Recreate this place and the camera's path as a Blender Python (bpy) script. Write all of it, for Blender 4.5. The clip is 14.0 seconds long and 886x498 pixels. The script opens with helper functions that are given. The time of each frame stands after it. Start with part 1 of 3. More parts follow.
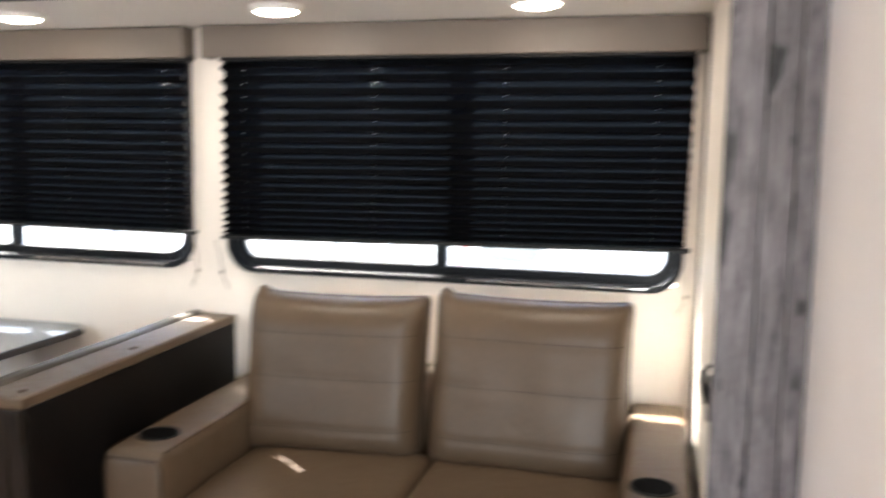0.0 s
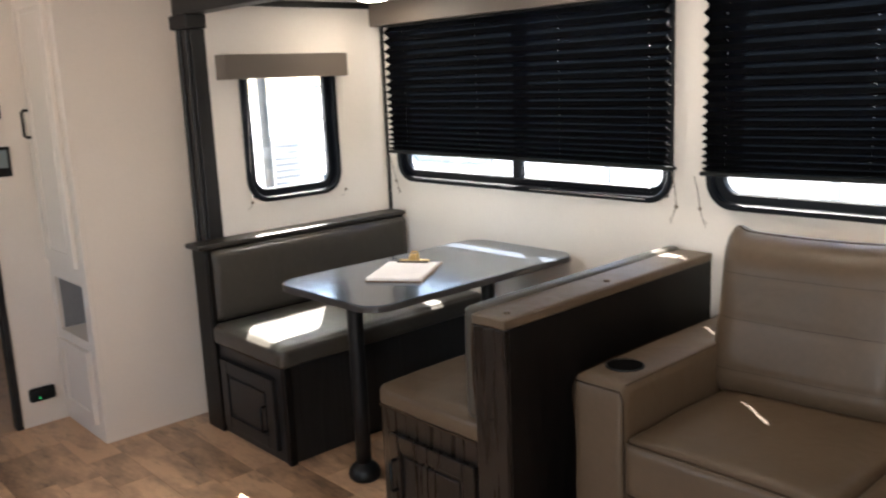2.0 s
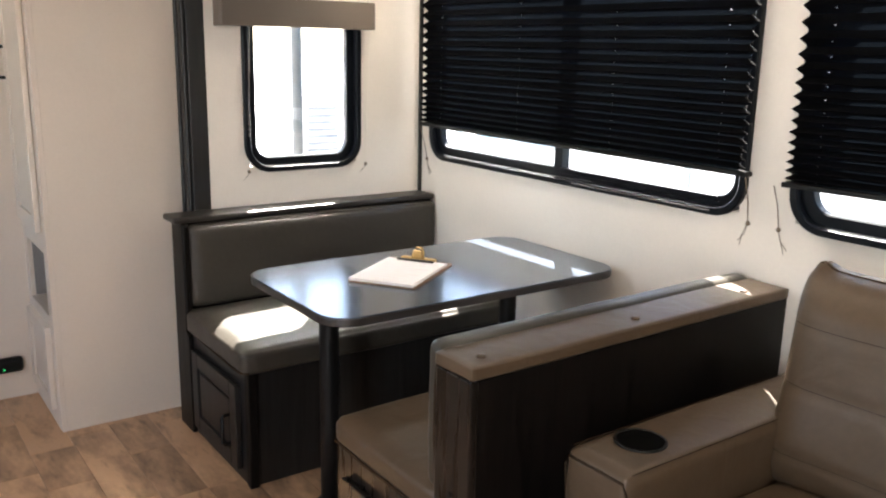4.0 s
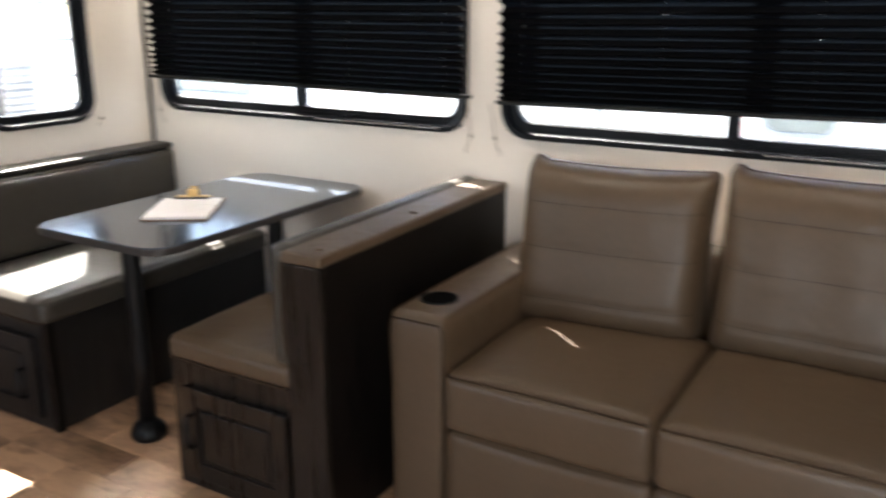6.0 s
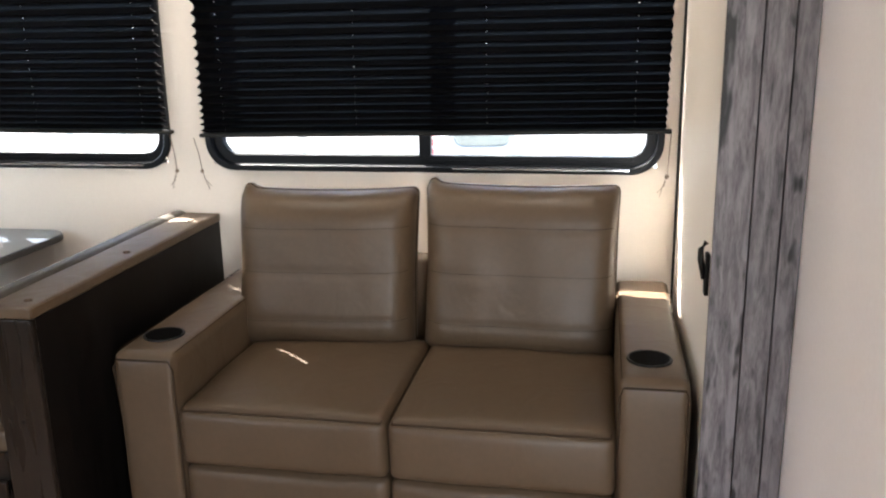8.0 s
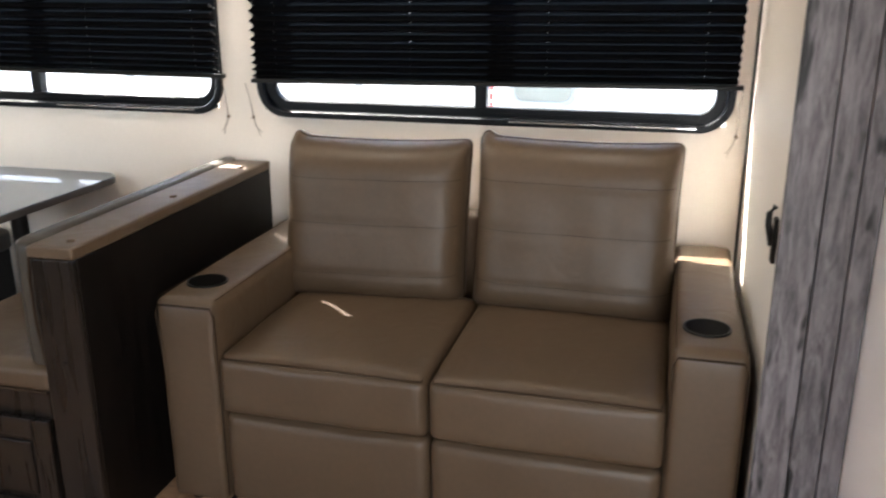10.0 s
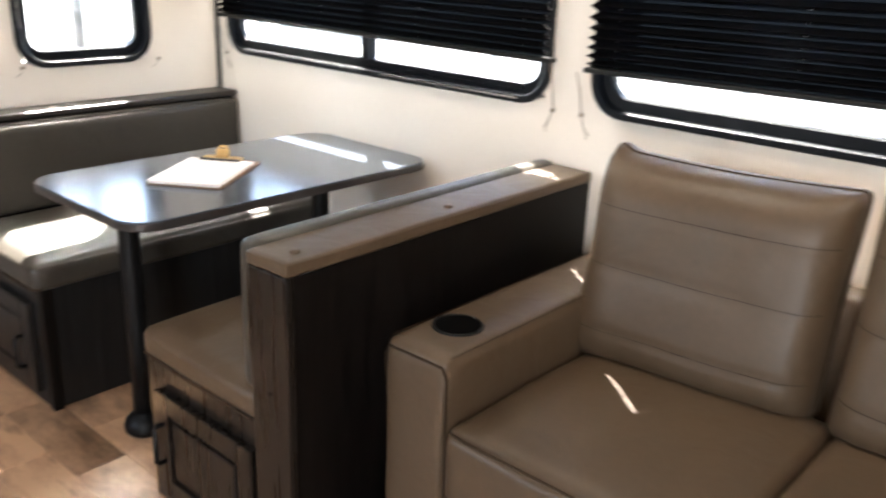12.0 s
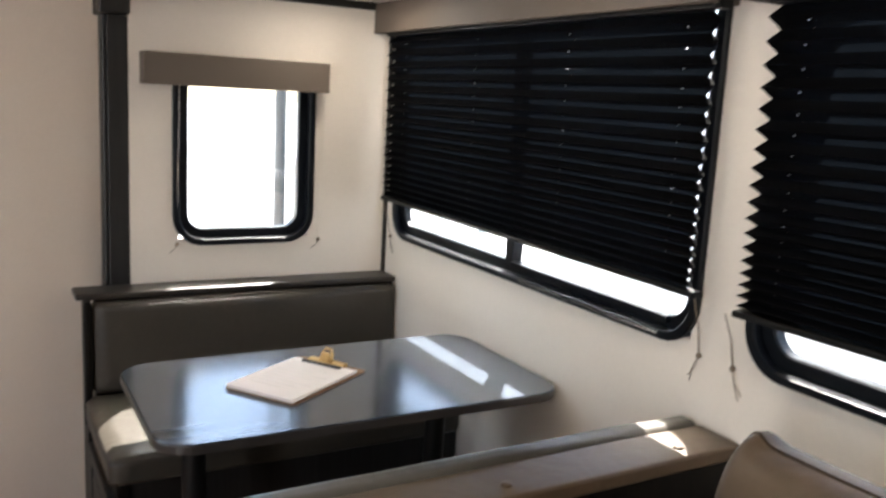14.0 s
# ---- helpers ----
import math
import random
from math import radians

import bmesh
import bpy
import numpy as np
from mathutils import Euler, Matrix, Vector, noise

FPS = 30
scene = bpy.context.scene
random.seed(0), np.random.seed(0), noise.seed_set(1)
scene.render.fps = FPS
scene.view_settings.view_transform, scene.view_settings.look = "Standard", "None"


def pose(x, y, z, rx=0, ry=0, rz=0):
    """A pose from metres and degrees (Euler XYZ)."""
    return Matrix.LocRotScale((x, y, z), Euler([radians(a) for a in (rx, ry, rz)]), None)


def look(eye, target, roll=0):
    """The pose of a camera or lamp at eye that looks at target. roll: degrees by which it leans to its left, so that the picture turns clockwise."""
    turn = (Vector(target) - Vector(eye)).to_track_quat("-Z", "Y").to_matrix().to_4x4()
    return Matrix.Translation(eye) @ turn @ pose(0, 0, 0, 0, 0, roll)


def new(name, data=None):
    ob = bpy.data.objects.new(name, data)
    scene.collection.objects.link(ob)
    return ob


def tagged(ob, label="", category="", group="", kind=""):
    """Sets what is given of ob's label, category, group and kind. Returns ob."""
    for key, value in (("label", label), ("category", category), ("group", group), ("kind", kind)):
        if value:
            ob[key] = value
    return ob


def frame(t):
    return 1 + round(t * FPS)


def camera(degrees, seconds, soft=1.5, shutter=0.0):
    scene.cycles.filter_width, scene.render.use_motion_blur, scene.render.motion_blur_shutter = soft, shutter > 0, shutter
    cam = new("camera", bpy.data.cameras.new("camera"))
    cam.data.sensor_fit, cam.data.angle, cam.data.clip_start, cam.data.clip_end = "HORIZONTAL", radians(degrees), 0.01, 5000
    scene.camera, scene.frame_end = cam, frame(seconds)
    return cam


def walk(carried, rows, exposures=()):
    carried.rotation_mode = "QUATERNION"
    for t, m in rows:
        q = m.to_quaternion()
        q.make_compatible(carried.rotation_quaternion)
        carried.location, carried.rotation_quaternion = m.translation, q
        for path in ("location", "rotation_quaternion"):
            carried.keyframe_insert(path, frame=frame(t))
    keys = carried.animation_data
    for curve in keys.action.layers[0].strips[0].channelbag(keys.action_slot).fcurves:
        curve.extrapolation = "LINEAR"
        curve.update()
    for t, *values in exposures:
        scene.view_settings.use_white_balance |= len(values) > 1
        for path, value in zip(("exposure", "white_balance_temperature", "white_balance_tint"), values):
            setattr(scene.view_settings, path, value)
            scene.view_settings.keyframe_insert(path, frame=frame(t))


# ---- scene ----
cam = camera(55.0, 14.0, soft=2.1, shutter=0.6)

EXPOSURE = [(0.0, 3.91), (0.5, 3.52), (1.0, 3.45), (2.0, 3.35), (4.5, 3.5), (5.5, 3.33), (6.5, 3.42), (7.0, 3.61), (9.5, 3.45), (10.5, 3.52), (11.5, 3.66), (12.0, 3.89), (12.5, 3.86), (13.2, 3.40), (14.0, 3.05)]
PATH = [
    (0, (0.514, 0.481, 1.453), (0.021, 2.405, 1.215), 0.8),
    (0.5, (0.555, 0.564, 1.447), (-0.336, 2.322, 1.103), 0.1),
    (1, (0.581, 0.524, 1.478), (-0.521, 2.147, 1.089), -0.3),
    (1.5, (0.58, 0.554, 1.479), (-0.756, 1.991, 1.089), -2.5),
    (2, (0.592, 0.544, 1.493), (-0.863, 1.858, 1.098), -2.5),
    (2.2, (0.574, 0.565, 1.485), (-0.909, 1.851, 1.104), -2.0),
    (4.3, (0.267, 1.213, 1.455), (-1.32, 2.339, 0.993), 1.2),
    (4.5, (0.248, 1.11, 1.491), (-1.32, 2.265, 1.034), 0.2),
    (5, (0.201, 0.87, 1.476), (-1.242, 2.189, 1.055), -1.2),
    (5.5, (0.274, 0.647, 1.486), (-0.977, 2.132, 1.004), 0.6),
    (6, (0.353, 0.544, 1.453), (-0.622, 2.2, 0.899), -0.0),
    (6.5, (0.383, 0.46, 1.481), (-0.256, 2.264, 0.898), -1.5),
    (7, (0.379, 0.421, 1.492), (-0.029, 2.288, 0.903), -1.3),
    (7.2, (0.386, 0.42, 1.475), (0.027, 2.301, 0.901), -1.3),
    (9.3, (0.392, 0.439, 1.472), (0.004, 2.352, 1.033), -0.7),
    (9.5, (0.39, 0.457, 1.453), (-0.016, 2.349, 0.947), -0.5),
    (10, (0.398, 0.512, 1.44), (-0.094, 2.357, 0.845), -0.1),
    (10.5, (0.408, 0.629, 1.413), (-0.207, 2.424, 0.782), -0.5),
    (11, (0.302, 0.822, 1.424), (-0.392, 2.589, 0.795), -0.7),
    (11.5, (0.266, 1.026, 1.406), (-0.687, 2.673, 0.788), 0.5),
    (12, (0.27, 1.215, 1.417), (-0.975, 2.633, 0.753), 2.2),
    (12.5, (0.193, 1.415, 1.405), (-1.249, 2.628, 0.736), 2.0),
    (13, (0.151, 1.58, 1.436), (-1.439, 2.664, 0.888), 1.8),
    (13.5, (0.173, 1.771, 1.488), (-1.553, 2.687, 1.062), 2.9),
    (14, (0.19, 1.858, 1.528), (-1.526, 2.823, 1.179), 3.1),
]
walk(cam, [(t, look(eye, target, roll)) for t, eye, target, roll in PATH], EXPOSURE)

# ---- world, sun, exposure ----
SUN_DIR = Vector((0.585, -0.483, -1.0)).normalized()      # the way the light travels
world = bpy.data.worlds.new("world")
scene.world = world
world.use_nodes = True
wn = world.node_tree
sky = wn.nodes.new("ShaderNodeTexSky")
sky.sky_type, sky.sun_disc = "NISHITA", False
sky.sun_elevation = math.asin(-SUN_DIR.z)
sky.sun_rotation = math.atan2(-SUN_DIR.x, -SUN_DIR.y)
wn.links.new(sky.outputs[0], wn.nodes["Background"].inputs[0])
wn.nodes["Background"].inputs[1].default_value = 0.11
sun = new("sun", bpy.data.lights.new("sun", "SUN"))
sun.data.energy, sun.data.angle, sun.data.color = 5.0, radians(0.5), (1.0, 0.95, 0.88)
sun.rotation_mode = "QUATERNION"
sun.rotation_quaternion = SUN_DIR.to_track_quat("-Z", "Y")


def area(name, m, w, h, power, color):
    l = bpy.data.lights.new(name, "AREA")
    l.shape, l.size, l.size_y, l.energy, l.color = "RECTANGLE", w, h, power, color
    ob = new(name, l)
    ob.matrix_world = m
    return ob


# unseen fill lamps added at the openings behind the walk, to brighten the room
area("left_fill", look((-2.2, -0.42, 1.35), (0.8, 1.7, 1.0)), 1.1, 0.8, 1.6, (0.96, 0.97, 1.0))
area("right_fill", look((0.9, -0.42, 0.98), (0.2, 2.0, 0.6)), 0.65, 1.7, 3.8, (0.96, 0.97, 1.0))

# ---- materials ----


def mat(name, color, rough=0.5, metal=0.0, var=0.12, scale=6.0, fine=140.0, bump=0.15, dist=0.002, spec=0.5):
    """A surface with broad stains, fine grain and a little relief."""
    m = bpy.data.materials.new(name)
    m.use_nodes = True
    nt = m.node_tree
    b = nt.nodes["Principled BSDF"]
    tc = nt.nodes.new("ShaderNodeTexCoord")
    n1 = nt.nodes.new("ShaderNodeTexNoise")
    n1.inputs["Scale"].default_value, n1.inputs["Detail"].default_value = scale, 4
    n2 = nt.nodes.new("ShaderNodeTexNoise")
    n2.inputs["Scale"].default_value, n2.inputs["Detail"].default_value = fine, 3
    for n in (n1, n2):
        nt.links.new(tc.outputs["Object"], n.inputs["Vector"])
    mx = nt.nodes.new("ShaderNodeMath")
    mx.operation = "MULTIPLY_ADD"
    nt.links.new(n2.outputs["Fac"], mx.inputs[0])
    mx.inputs[1].default_value = 0.5
    half = nt.nodes.new("ShaderNodeMath")
    half.operation = "MULTIPLY"
    half.inputs[1].default_value = 0.5
    nt.links.new(n1.outputs["Fac"], half.inputs[0])
    nt.links.new(half.outputs[0], mx.inputs[2])
    ramp = nt.nodes.new("ShaderNodeValToRGB")
    c = Vector(color)
    ramp.color_ramp.elements[0].position, ramp.color_ramp.elements[1].position = 0.3, 0.7
    ramp.color_ramp.elements[0].color = (*(c * (1 - var)), 1)
    ramp.color_ramp.elements[1].color = (*[min(1, v) for v in c * (1 + var)], 1)
    nt.links.new(mx.outputs[0], ramp.inputs[0])
    nt.links.new(ramp.outputs[0], b.inputs["Base Color"])
    rr = nt.nodes.new("ShaderNodeMapRange")
    rr.inputs["To Min"].default_value, rr.inputs["To Max"].default_value = max(0.02, rough - 0.08), min(1, rough + 0.08)
    nt.links.new(n1.outputs["Fac"], rr.inputs["Value"])
    nt.links.new(rr.outputs[0], b.inputs["Roughness"])
    b.inputs["Metallic"].default_value = metal
    b.inputs["Specular IOR Level"].default_value = spec
    if bump:
        bp = nt.nodes.new("ShaderNodeBump")
        bp.inputs["Strength"].default_value, bp.inputs["Distance"].default_value = bump, dist
        nt.links.new(n2.outputs["Fac"], bp.inputs["Height"])
        nt.links.new(bp.outputs[0], b.inputs["Normal"])
    return m


def wood(name, dark, light, rough=0.45, axis="z", stretch=14.0, knots=0.0, per_piece=0.0, scale=3.0, lo=0.42, hi=0.95, knot=(0.62, 0.76), bump=0.25, spec=0.5, sheen=0.1):
    """Timber with the grain along one axis, dark streaks, knots, and a tone for each board."""
    m = bpy.data.materials.new(name)
    m.use_nodes = True
    nt = m.node_tree
    b = nt.nodes["Principled BSDF"]
    tc = nt.nodes.new("ShaderNodeTexCoord")
    info = nt.nodes.new("ShaderNodeObjectInfo")
    mp = nt.nodes.new("ShaderNodeMapping")
    s = {"x": (1, stretch, stretch), "y": (stretch, 1, stretch), "z": (stretch, stretch, 1)}[axis]
    mp.inputs["Scale"].default_value = s
    nt.links.new(tc.outputs["Object"], mp.inputs["Vector"])
    off = nt.nodes.new("ShaderNodeVectorMath")
    off.operation = "SCALE"
    cmb = nt.nodes.new("ShaderNodeCombineXYZ")
    for i in range(3):
        nt.links.new(info.outputs["Random"], cmb.inputs[i])
    nt.links.new(cmb.outputs[0], off.inputs[0])
    off.inputs["Scale"].default_value = 37.0 if per_piece else 0.0
    nt.links.new(off.outputs[0], mp.inputs["Location"])
    n1 = nt.nodes.new("ShaderNodeTexNoise")
    n1.inputs["Scale"].default_value, n1.inputs["Detail"].default_value, n1.inputs["Distortion"].default_value = scale, 7, 0.6
    n2 = nt.nodes.new("ShaderNodeTexNoise")
    n2.inputs["Scale"].default_value, n2.inputs["Detail"].default_value = scale * 6, 5
    nt.links.new(mp.outputs[0], n1.inputs["Vector"])
    nt.links.new(mp.outputs[0], n2.inputs["Vector"])
    ad = nt.nodes.new("ShaderNodeMath")
    ad.operation = "MULTIPLY_ADD"
    nt.links.new(n2.outputs["Fac"], ad.inputs[0])
    ad.inputs[1].default_value = 0.35
    nt.links.new(n1.outputs["Fac"], ad.inputs[2])
    tone = nt.nodes.new("ShaderNodeMath")
    tone.operation = "MULTIPLY_ADD"
    nt.links.new(info.outputs["Random"], tone.inputs[0])
    tone.inputs[1].default_value = per_piece
    nt.links.new(ad.outputs[0], tone.inputs[2])
    ramp = nt.nodes.new("ShaderNodeValToRGB")
    e = ramp.color_ramp.elements
    e[0].position, e[1].position = lo, hi + per_piece
    e[0].color, e[1].color = (*dark, 1), (*light, 1)
    nt.links.new(tone.outputs[0], ramp.inputs[0])
    out = ramp.outputs[0]
    if knots:
        vo = nt.nodes.new("ShaderNodeTexNoise")
        vo.inputs["Scale"].default_value, vo.inputs["Detail"].default_value = 1.0, 2
        mk = nt.nodes.new("ShaderNodeMapping")
        ks = {"x": (7, 26, 26), "y": (26, 7, 26), "z": (26, 26, 7)}[axis]
        mk.inputs["Scale"].default_value = ks
        nt.links.new(tc.outputs["Object"], mk.inputs["Vector"])
        nt.links.new(off.outputs[0], mk.inputs["Location"])
        nt.links.new(mk.outputs[0], vo.inputs["Vector"])
        kr = nt.nodes.new("ShaderNodeMapRange")
        kr.inputs["From Min"].default_value, kr.inputs["From Max"].default_value = knot
        nt.links.new(vo.outputs["Fac"], kr.inputs["Value"])
        km = nt.nodes.new("ShaderNodeMath")
        km.operation = "MULTIPLY"
        km.inputs[1].default_value = knots
        nt.links.new(kr.outputs[0], km.inputs[0])
        mix = nt.nodes.new("ShaderNodeMix")
        mix.data_type = "RGBA"
        nt.links.new(km.outputs[0], mix.inputs[0])
        nt.links.new(out, mix.inputs[6])
        mix.inputs[7].default_value = (*[v * 0.35 for v in dark], 1)
        out = mix.outputs[2]
    nt.links.new(out, b.inputs["Base Color"])
    b.inputs["Specular IOR Level"].default_value = spec
    rr = nt.nodes.new("ShaderNodeMapRange")
    rr.inputs["To Min"].default_value, rr.inputs["To Max"].default_value = rough - sheen, rough + sheen * 1.2
    nt.links.new(n1.outputs["Fac"], rr.inputs["Value"])
    nt.links.new(rr.outputs[0], b.inputs["Roughness"])
    bp = nt.nodes.new("ShaderNodeBump")
    bp.inputs["Strength"].default_value, bp.inputs["Distance"].default_value = bump, 0.001
    nt.links.new(n2.outputs["Fac"], bp.inputs["Height"])
    nt.links.new(bp.outputs[0], b.inputs["Normal"])
    return m


def leather(name, color, rough=0.42):
    """Grained vinyl hide: cell-like pores, soft creases and slightly worn tone."""
    m = mat(name, color, rough, var=0.10, scale=5, fine=60, bump=0.0, spec=0.38)
    nt = m.node_tree
    b = nt.nodes["Principled BSDF"]
    tc = nt.nodes.new("ShaderNodeTexCoord")
    v = nt.nodes.new("ShaderNodeTexVoronoi")
    v.inputs["Scale"].default_value = 420
    w = nt.nodes.new("ShaderNodeTexNoise")
    w.inputs["Scale"].default_value, w.inputs["Detail"].default_value, w.inputs["Distortion"].default_value = 9, 3, 1.2
    for n in (v, w):
        nt.links.new(tc.outputs["Object"], n.inputs["Vector"])
    b1 = nt.nodes.new("ShaderNodeBump")
    b1.inputs["Strength"].default_value, b1.inputs["Distance"].default_value = 0.26, 0.010
    nt.links.new(w.outputs["Fac"], b1.inputs["Height"])
    b2 = nt.nodes.new("ShaderNodeBump")
    b2.inputs["Strength"].default_value, b2.inputs["Distance"].default_value = 0.25, 0.0006
    nt.links.new(v.outputs["Distance"], b2.inputs["Height"])
    nt.links.new(b1.outputs[0], b2.inputs["Normal"])
    nt.links.new(b2.outputs[0], b.inputs["Normal"])
    return m


def blind_cloth(name, color, through_tint):
    m = mat(name, color, 0.8, var=0.25, scale=4, fine=300, bump=0.2, dist=0.0008, spec=0.02)
    nt = m.node_tree
    b, o = nt.nodes["Principled BSDF"], nt.nodes["Material Output"]
    tr = nt.nodes.new("ShaderNodeBsdfTranslucent")
    tr.inputs[0].default_value = (*through_tint, 1)
    ad = nt.nodes.new("ShaderNodeAddShader")
    nt.links.new(b.outputs[0], ad.inputs[0])
    nt.links.new(tr.outputs[0], ad.inputs[1])
    nt.links.new(ad.outputs[0], o.inputs[0])
    return m


def glass(name, color):
    m = bpy.data.materials.new(name)
    m.use_nodes = True
    b = m.node_tree.nodes["Principled BSDF"]
    b.inputs["Base Color"].default_value = (*color, 1)
    b.inputs["Roughness"].default_value = 0.01
    b.inputs["Transmission Weight"].default_value = 1.0
    b.inputs["IOR"].default_value = 1.45
    return m


def glow(name, color, strength):
    m = bpy.data.materials.new(name)
    m.use_nodes = True
    b = m.node_tree.nodes["Principled BSDF"]
    b.inputs["Base Color"].default_value = (*color, 1)
    b.inputs["Emission Color"].default_value = (*color, 1)
    b.inputs["Emission Strength"].default_value = strength
    return m


WALL = mat("cream_wall_vinyl", (0.74, 0.675, 0.60), 0.55, var=0.03, scale=2.2, fine=90, bump=0.12, dist=0.001)
ALMOND = mat("almond_white_panel", (0.66, 0.565, 0.475), 0.5, var=0.03, scale=2.0, fine=80, bump=0.1, dist=0.001)
# dark tone for the unseen south wall, chosen to cut bounced light
BOUNCE_DARK = mat("unseen_wall_dark", (0.09, 0.075, 0.065), 0.5, var=0.15, scale=3.0)
# lighter copy of the dark oak: light on the front faces put into colour
LIT_OAK = wood("stained_oak_lit_front", (0.0058, 0.0043, 0.0033), (0.0150, 0.0112, 0.0085), 0.28, "z", 13, 0.2, bump=0.3, spec=0.34)
WALL_W = mat("white_panel_vinyl", (0.83, 0.785, 0.765), 0.5, var=0.03, scale=2.0, fine=80, bump=0.1, dist=0.001)
CEIL = mat("ceiling_vinyl", (0.74, 0.72, 0.68), 0.6, var=0.03, scale=2.5, fine=60, bump=0.15, dist=0.001)
VALANCE = mat("taupe_valance_vinyl", (0.110, 0.086, 0.068), 0.55, var=0.07, scale=5, fine=260, bump=0.3, dist=0.0008)
SOFA = leather("taupe_brown_vinyl", (0.077, 0.0495, 0.0285), 0.45)
BENCHV = leather("grey_taupe_vinyl", (0.041, 0.0350, 0.0275), 0.40)
PIPING = mat("dark_piping", (0.036, 0.0235, 0.0145), 0.8, bump=0.1, spec=0.08)
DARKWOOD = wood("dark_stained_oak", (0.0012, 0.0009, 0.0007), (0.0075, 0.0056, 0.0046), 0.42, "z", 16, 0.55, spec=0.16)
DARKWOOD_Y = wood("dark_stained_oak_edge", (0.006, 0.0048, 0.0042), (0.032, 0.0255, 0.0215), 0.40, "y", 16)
CHARCOAL = wood("charcoal_stained_wood", (0.002, 0.0018, 0.0017), (0.0150, 0.0138, 0.0132), 0.42, "z", 18, spec=0.42)
BARN = wood("weathered_grey_plank", (0.016, 0.0145, 0.0155), (0.180, 0.163, 0.172), 0.6, "z", 7, 1.0, 0.10, 10.0, 0.48, 0.82, (0.61, 0.68))
PLANK = wood("brown_patchwork_plank", (0.125, 0.068, 0.036), (0.58, 0.350, 0.200), 0.34, "x", 2.6, 0.5, 0.34, 4.0, 0.47, 0.86)
GROUT = mat("floor_seam", (0.14, 0.09, 0.055), 0.7)
TABLE = wood("slate_grey_laminate", (0.043, 0.055, 0.074), (0.058, 0.073, 0.096), 0.17, "y", 12, scale=2.5, bump=0.0, spec=0.8, sheen=0.02)
TABLE_EDGE = mat("dark_bronze_edge", (0.030, 0.026, 0.024), 0.35, bump=0.05)
BLACK = mat("black_powder_coat", (0.0042, 0.0040, 0.0040), 0.42, var=0.2, fine=300, bump=0.08, spec=0.2)
# the faint blue in this black stands for reflected sky
FRAME = mat("black_window_frame", (0.0028, 0.0040, 0.0066), 0.38, var=0.2, fine=220, bump=0.05, spec=0.18)
# near-black without gloss: the shade down in the cup wells as colour
CUP = mat("cup_well_shade", (0.0008, 0.0008, 0.0008), 0.6, var=0.1, bump=0.0, spec=0.02)
BLIND = blind_cloth("black_pleated_cloth", (0.0013, 0.00125, 0.0014), (0.0005, 0.0007, 0.0010))
# pale translucent patches that imitate daylight coming through the cord holes
BLIND_HOLE = blind_cloth("cord_hole_light", (0.02, 0.02, 0.02), (0.5, 0.5, 0.5))
GLASS = glass("window_glass", (0.94, 0.985, 0.99))
PAPER = mat("paper", (0.86, 0.80, 0.77), 0.8, var=0.03, fine=200, bump=0.05)
INK = mat("print_grey", (0.70, 0.66, 0.63), 0.8)
HARDBOARD = mat("brown_hardboard", (0.22, 0.115, 0.055), 0.55, var=0.2, fine=240)
BRASS = mat("brass", (0.62, 0.40, 0.16), 0.28, 1.0, var=0.1)
STEEL = mat("bright_steel", (0.72, 0.72, 0.74), 0.22, 1.0, var=0.08)
CORD = mat("beige_cord", (0.20, 0.155, 0.115), 0.9, bump=0.3)
LAMP = glow("lamp_lens", (1.0, 0.90, 0.77), 8.5)
LED = glow("green_led", (0.05, 1.0, 0.25), 0.08)
WHITE_PLASTIC = mat("white_plastic", (0.75, 0.73, 0.70), 0.4, bump=0.02)
# grey that carries the shade inside the wardrobe's niche
NICHE = mat("niche_shade_grey", (0.22, 0.20, 0.19), 0.6)
GRAVEL = mat("pale_gravel", (0.52, 0.50, 0.47), 0.9, var=0.3, scale=1.5, fine=40, bump=0.6, dist=0.02)
TRAILER = mat("white_fibreglass", (0.80, 0.81, 0.81), 0.35, var=0.03, scale=0.7, fine=30, bump=0.05)
TRAILER_TRIM = mat("pale_grey_trim", (0.24, 0.27, 0.29), 0.4)
TRAILER_GLASS = mat("tinted_trailer_glass", (0.16, 0.19, 0.19), 0.08, bump=0.0)
DARK_TRIM = mat("dark_grey_metal", (0.13, 0.145, 0.155), 0.5)
LOUVRE = mat("pale_louvre_paint", (0.34, 0.36, 0.37), 0.5)
POLE_METAL = mat("grey_pole_metal", (0.034, 0.040, 0.046), 0.5)
RED = mat("red_decal", (0.55, 0.04, 0.04), 0.4, bump=0.0)

# ---- building helpers ----


def root_of(ob):
    while ob.parent:
        ob = ob.parent
    return ob


def part(name, bm, material, parent=None, label="", smooth=False):
    """Links a bmesh, given in world metres, as one mesh object under a thing or a part of one."""
    if parent is not None:
        bmesh.ops.translate(bm, verts=bm.verts, vec=-root_of(parent).location)
    me = bpy.data.meshes.new(name)
    bm.to_mesh(me)
    bm.free()
    me.materials.append(material)
    if smooth:
        for p in me.polygons:
            p.use_smooth = True
    ob = new(name, me)
    ob.parent = parent
    if label:
        tagged(ob, label)
    return ob


def thing(name, at, label, category, group="", kind=""):
    ob = new(name)
    ob.location = at
    ob.empty_display_size = 0.05
    return tagged(ob, label, category, group, kind)


def setting(name, bm, material, label, category):
    return tagged(part(name, bm, material), label, category, kind="structure")


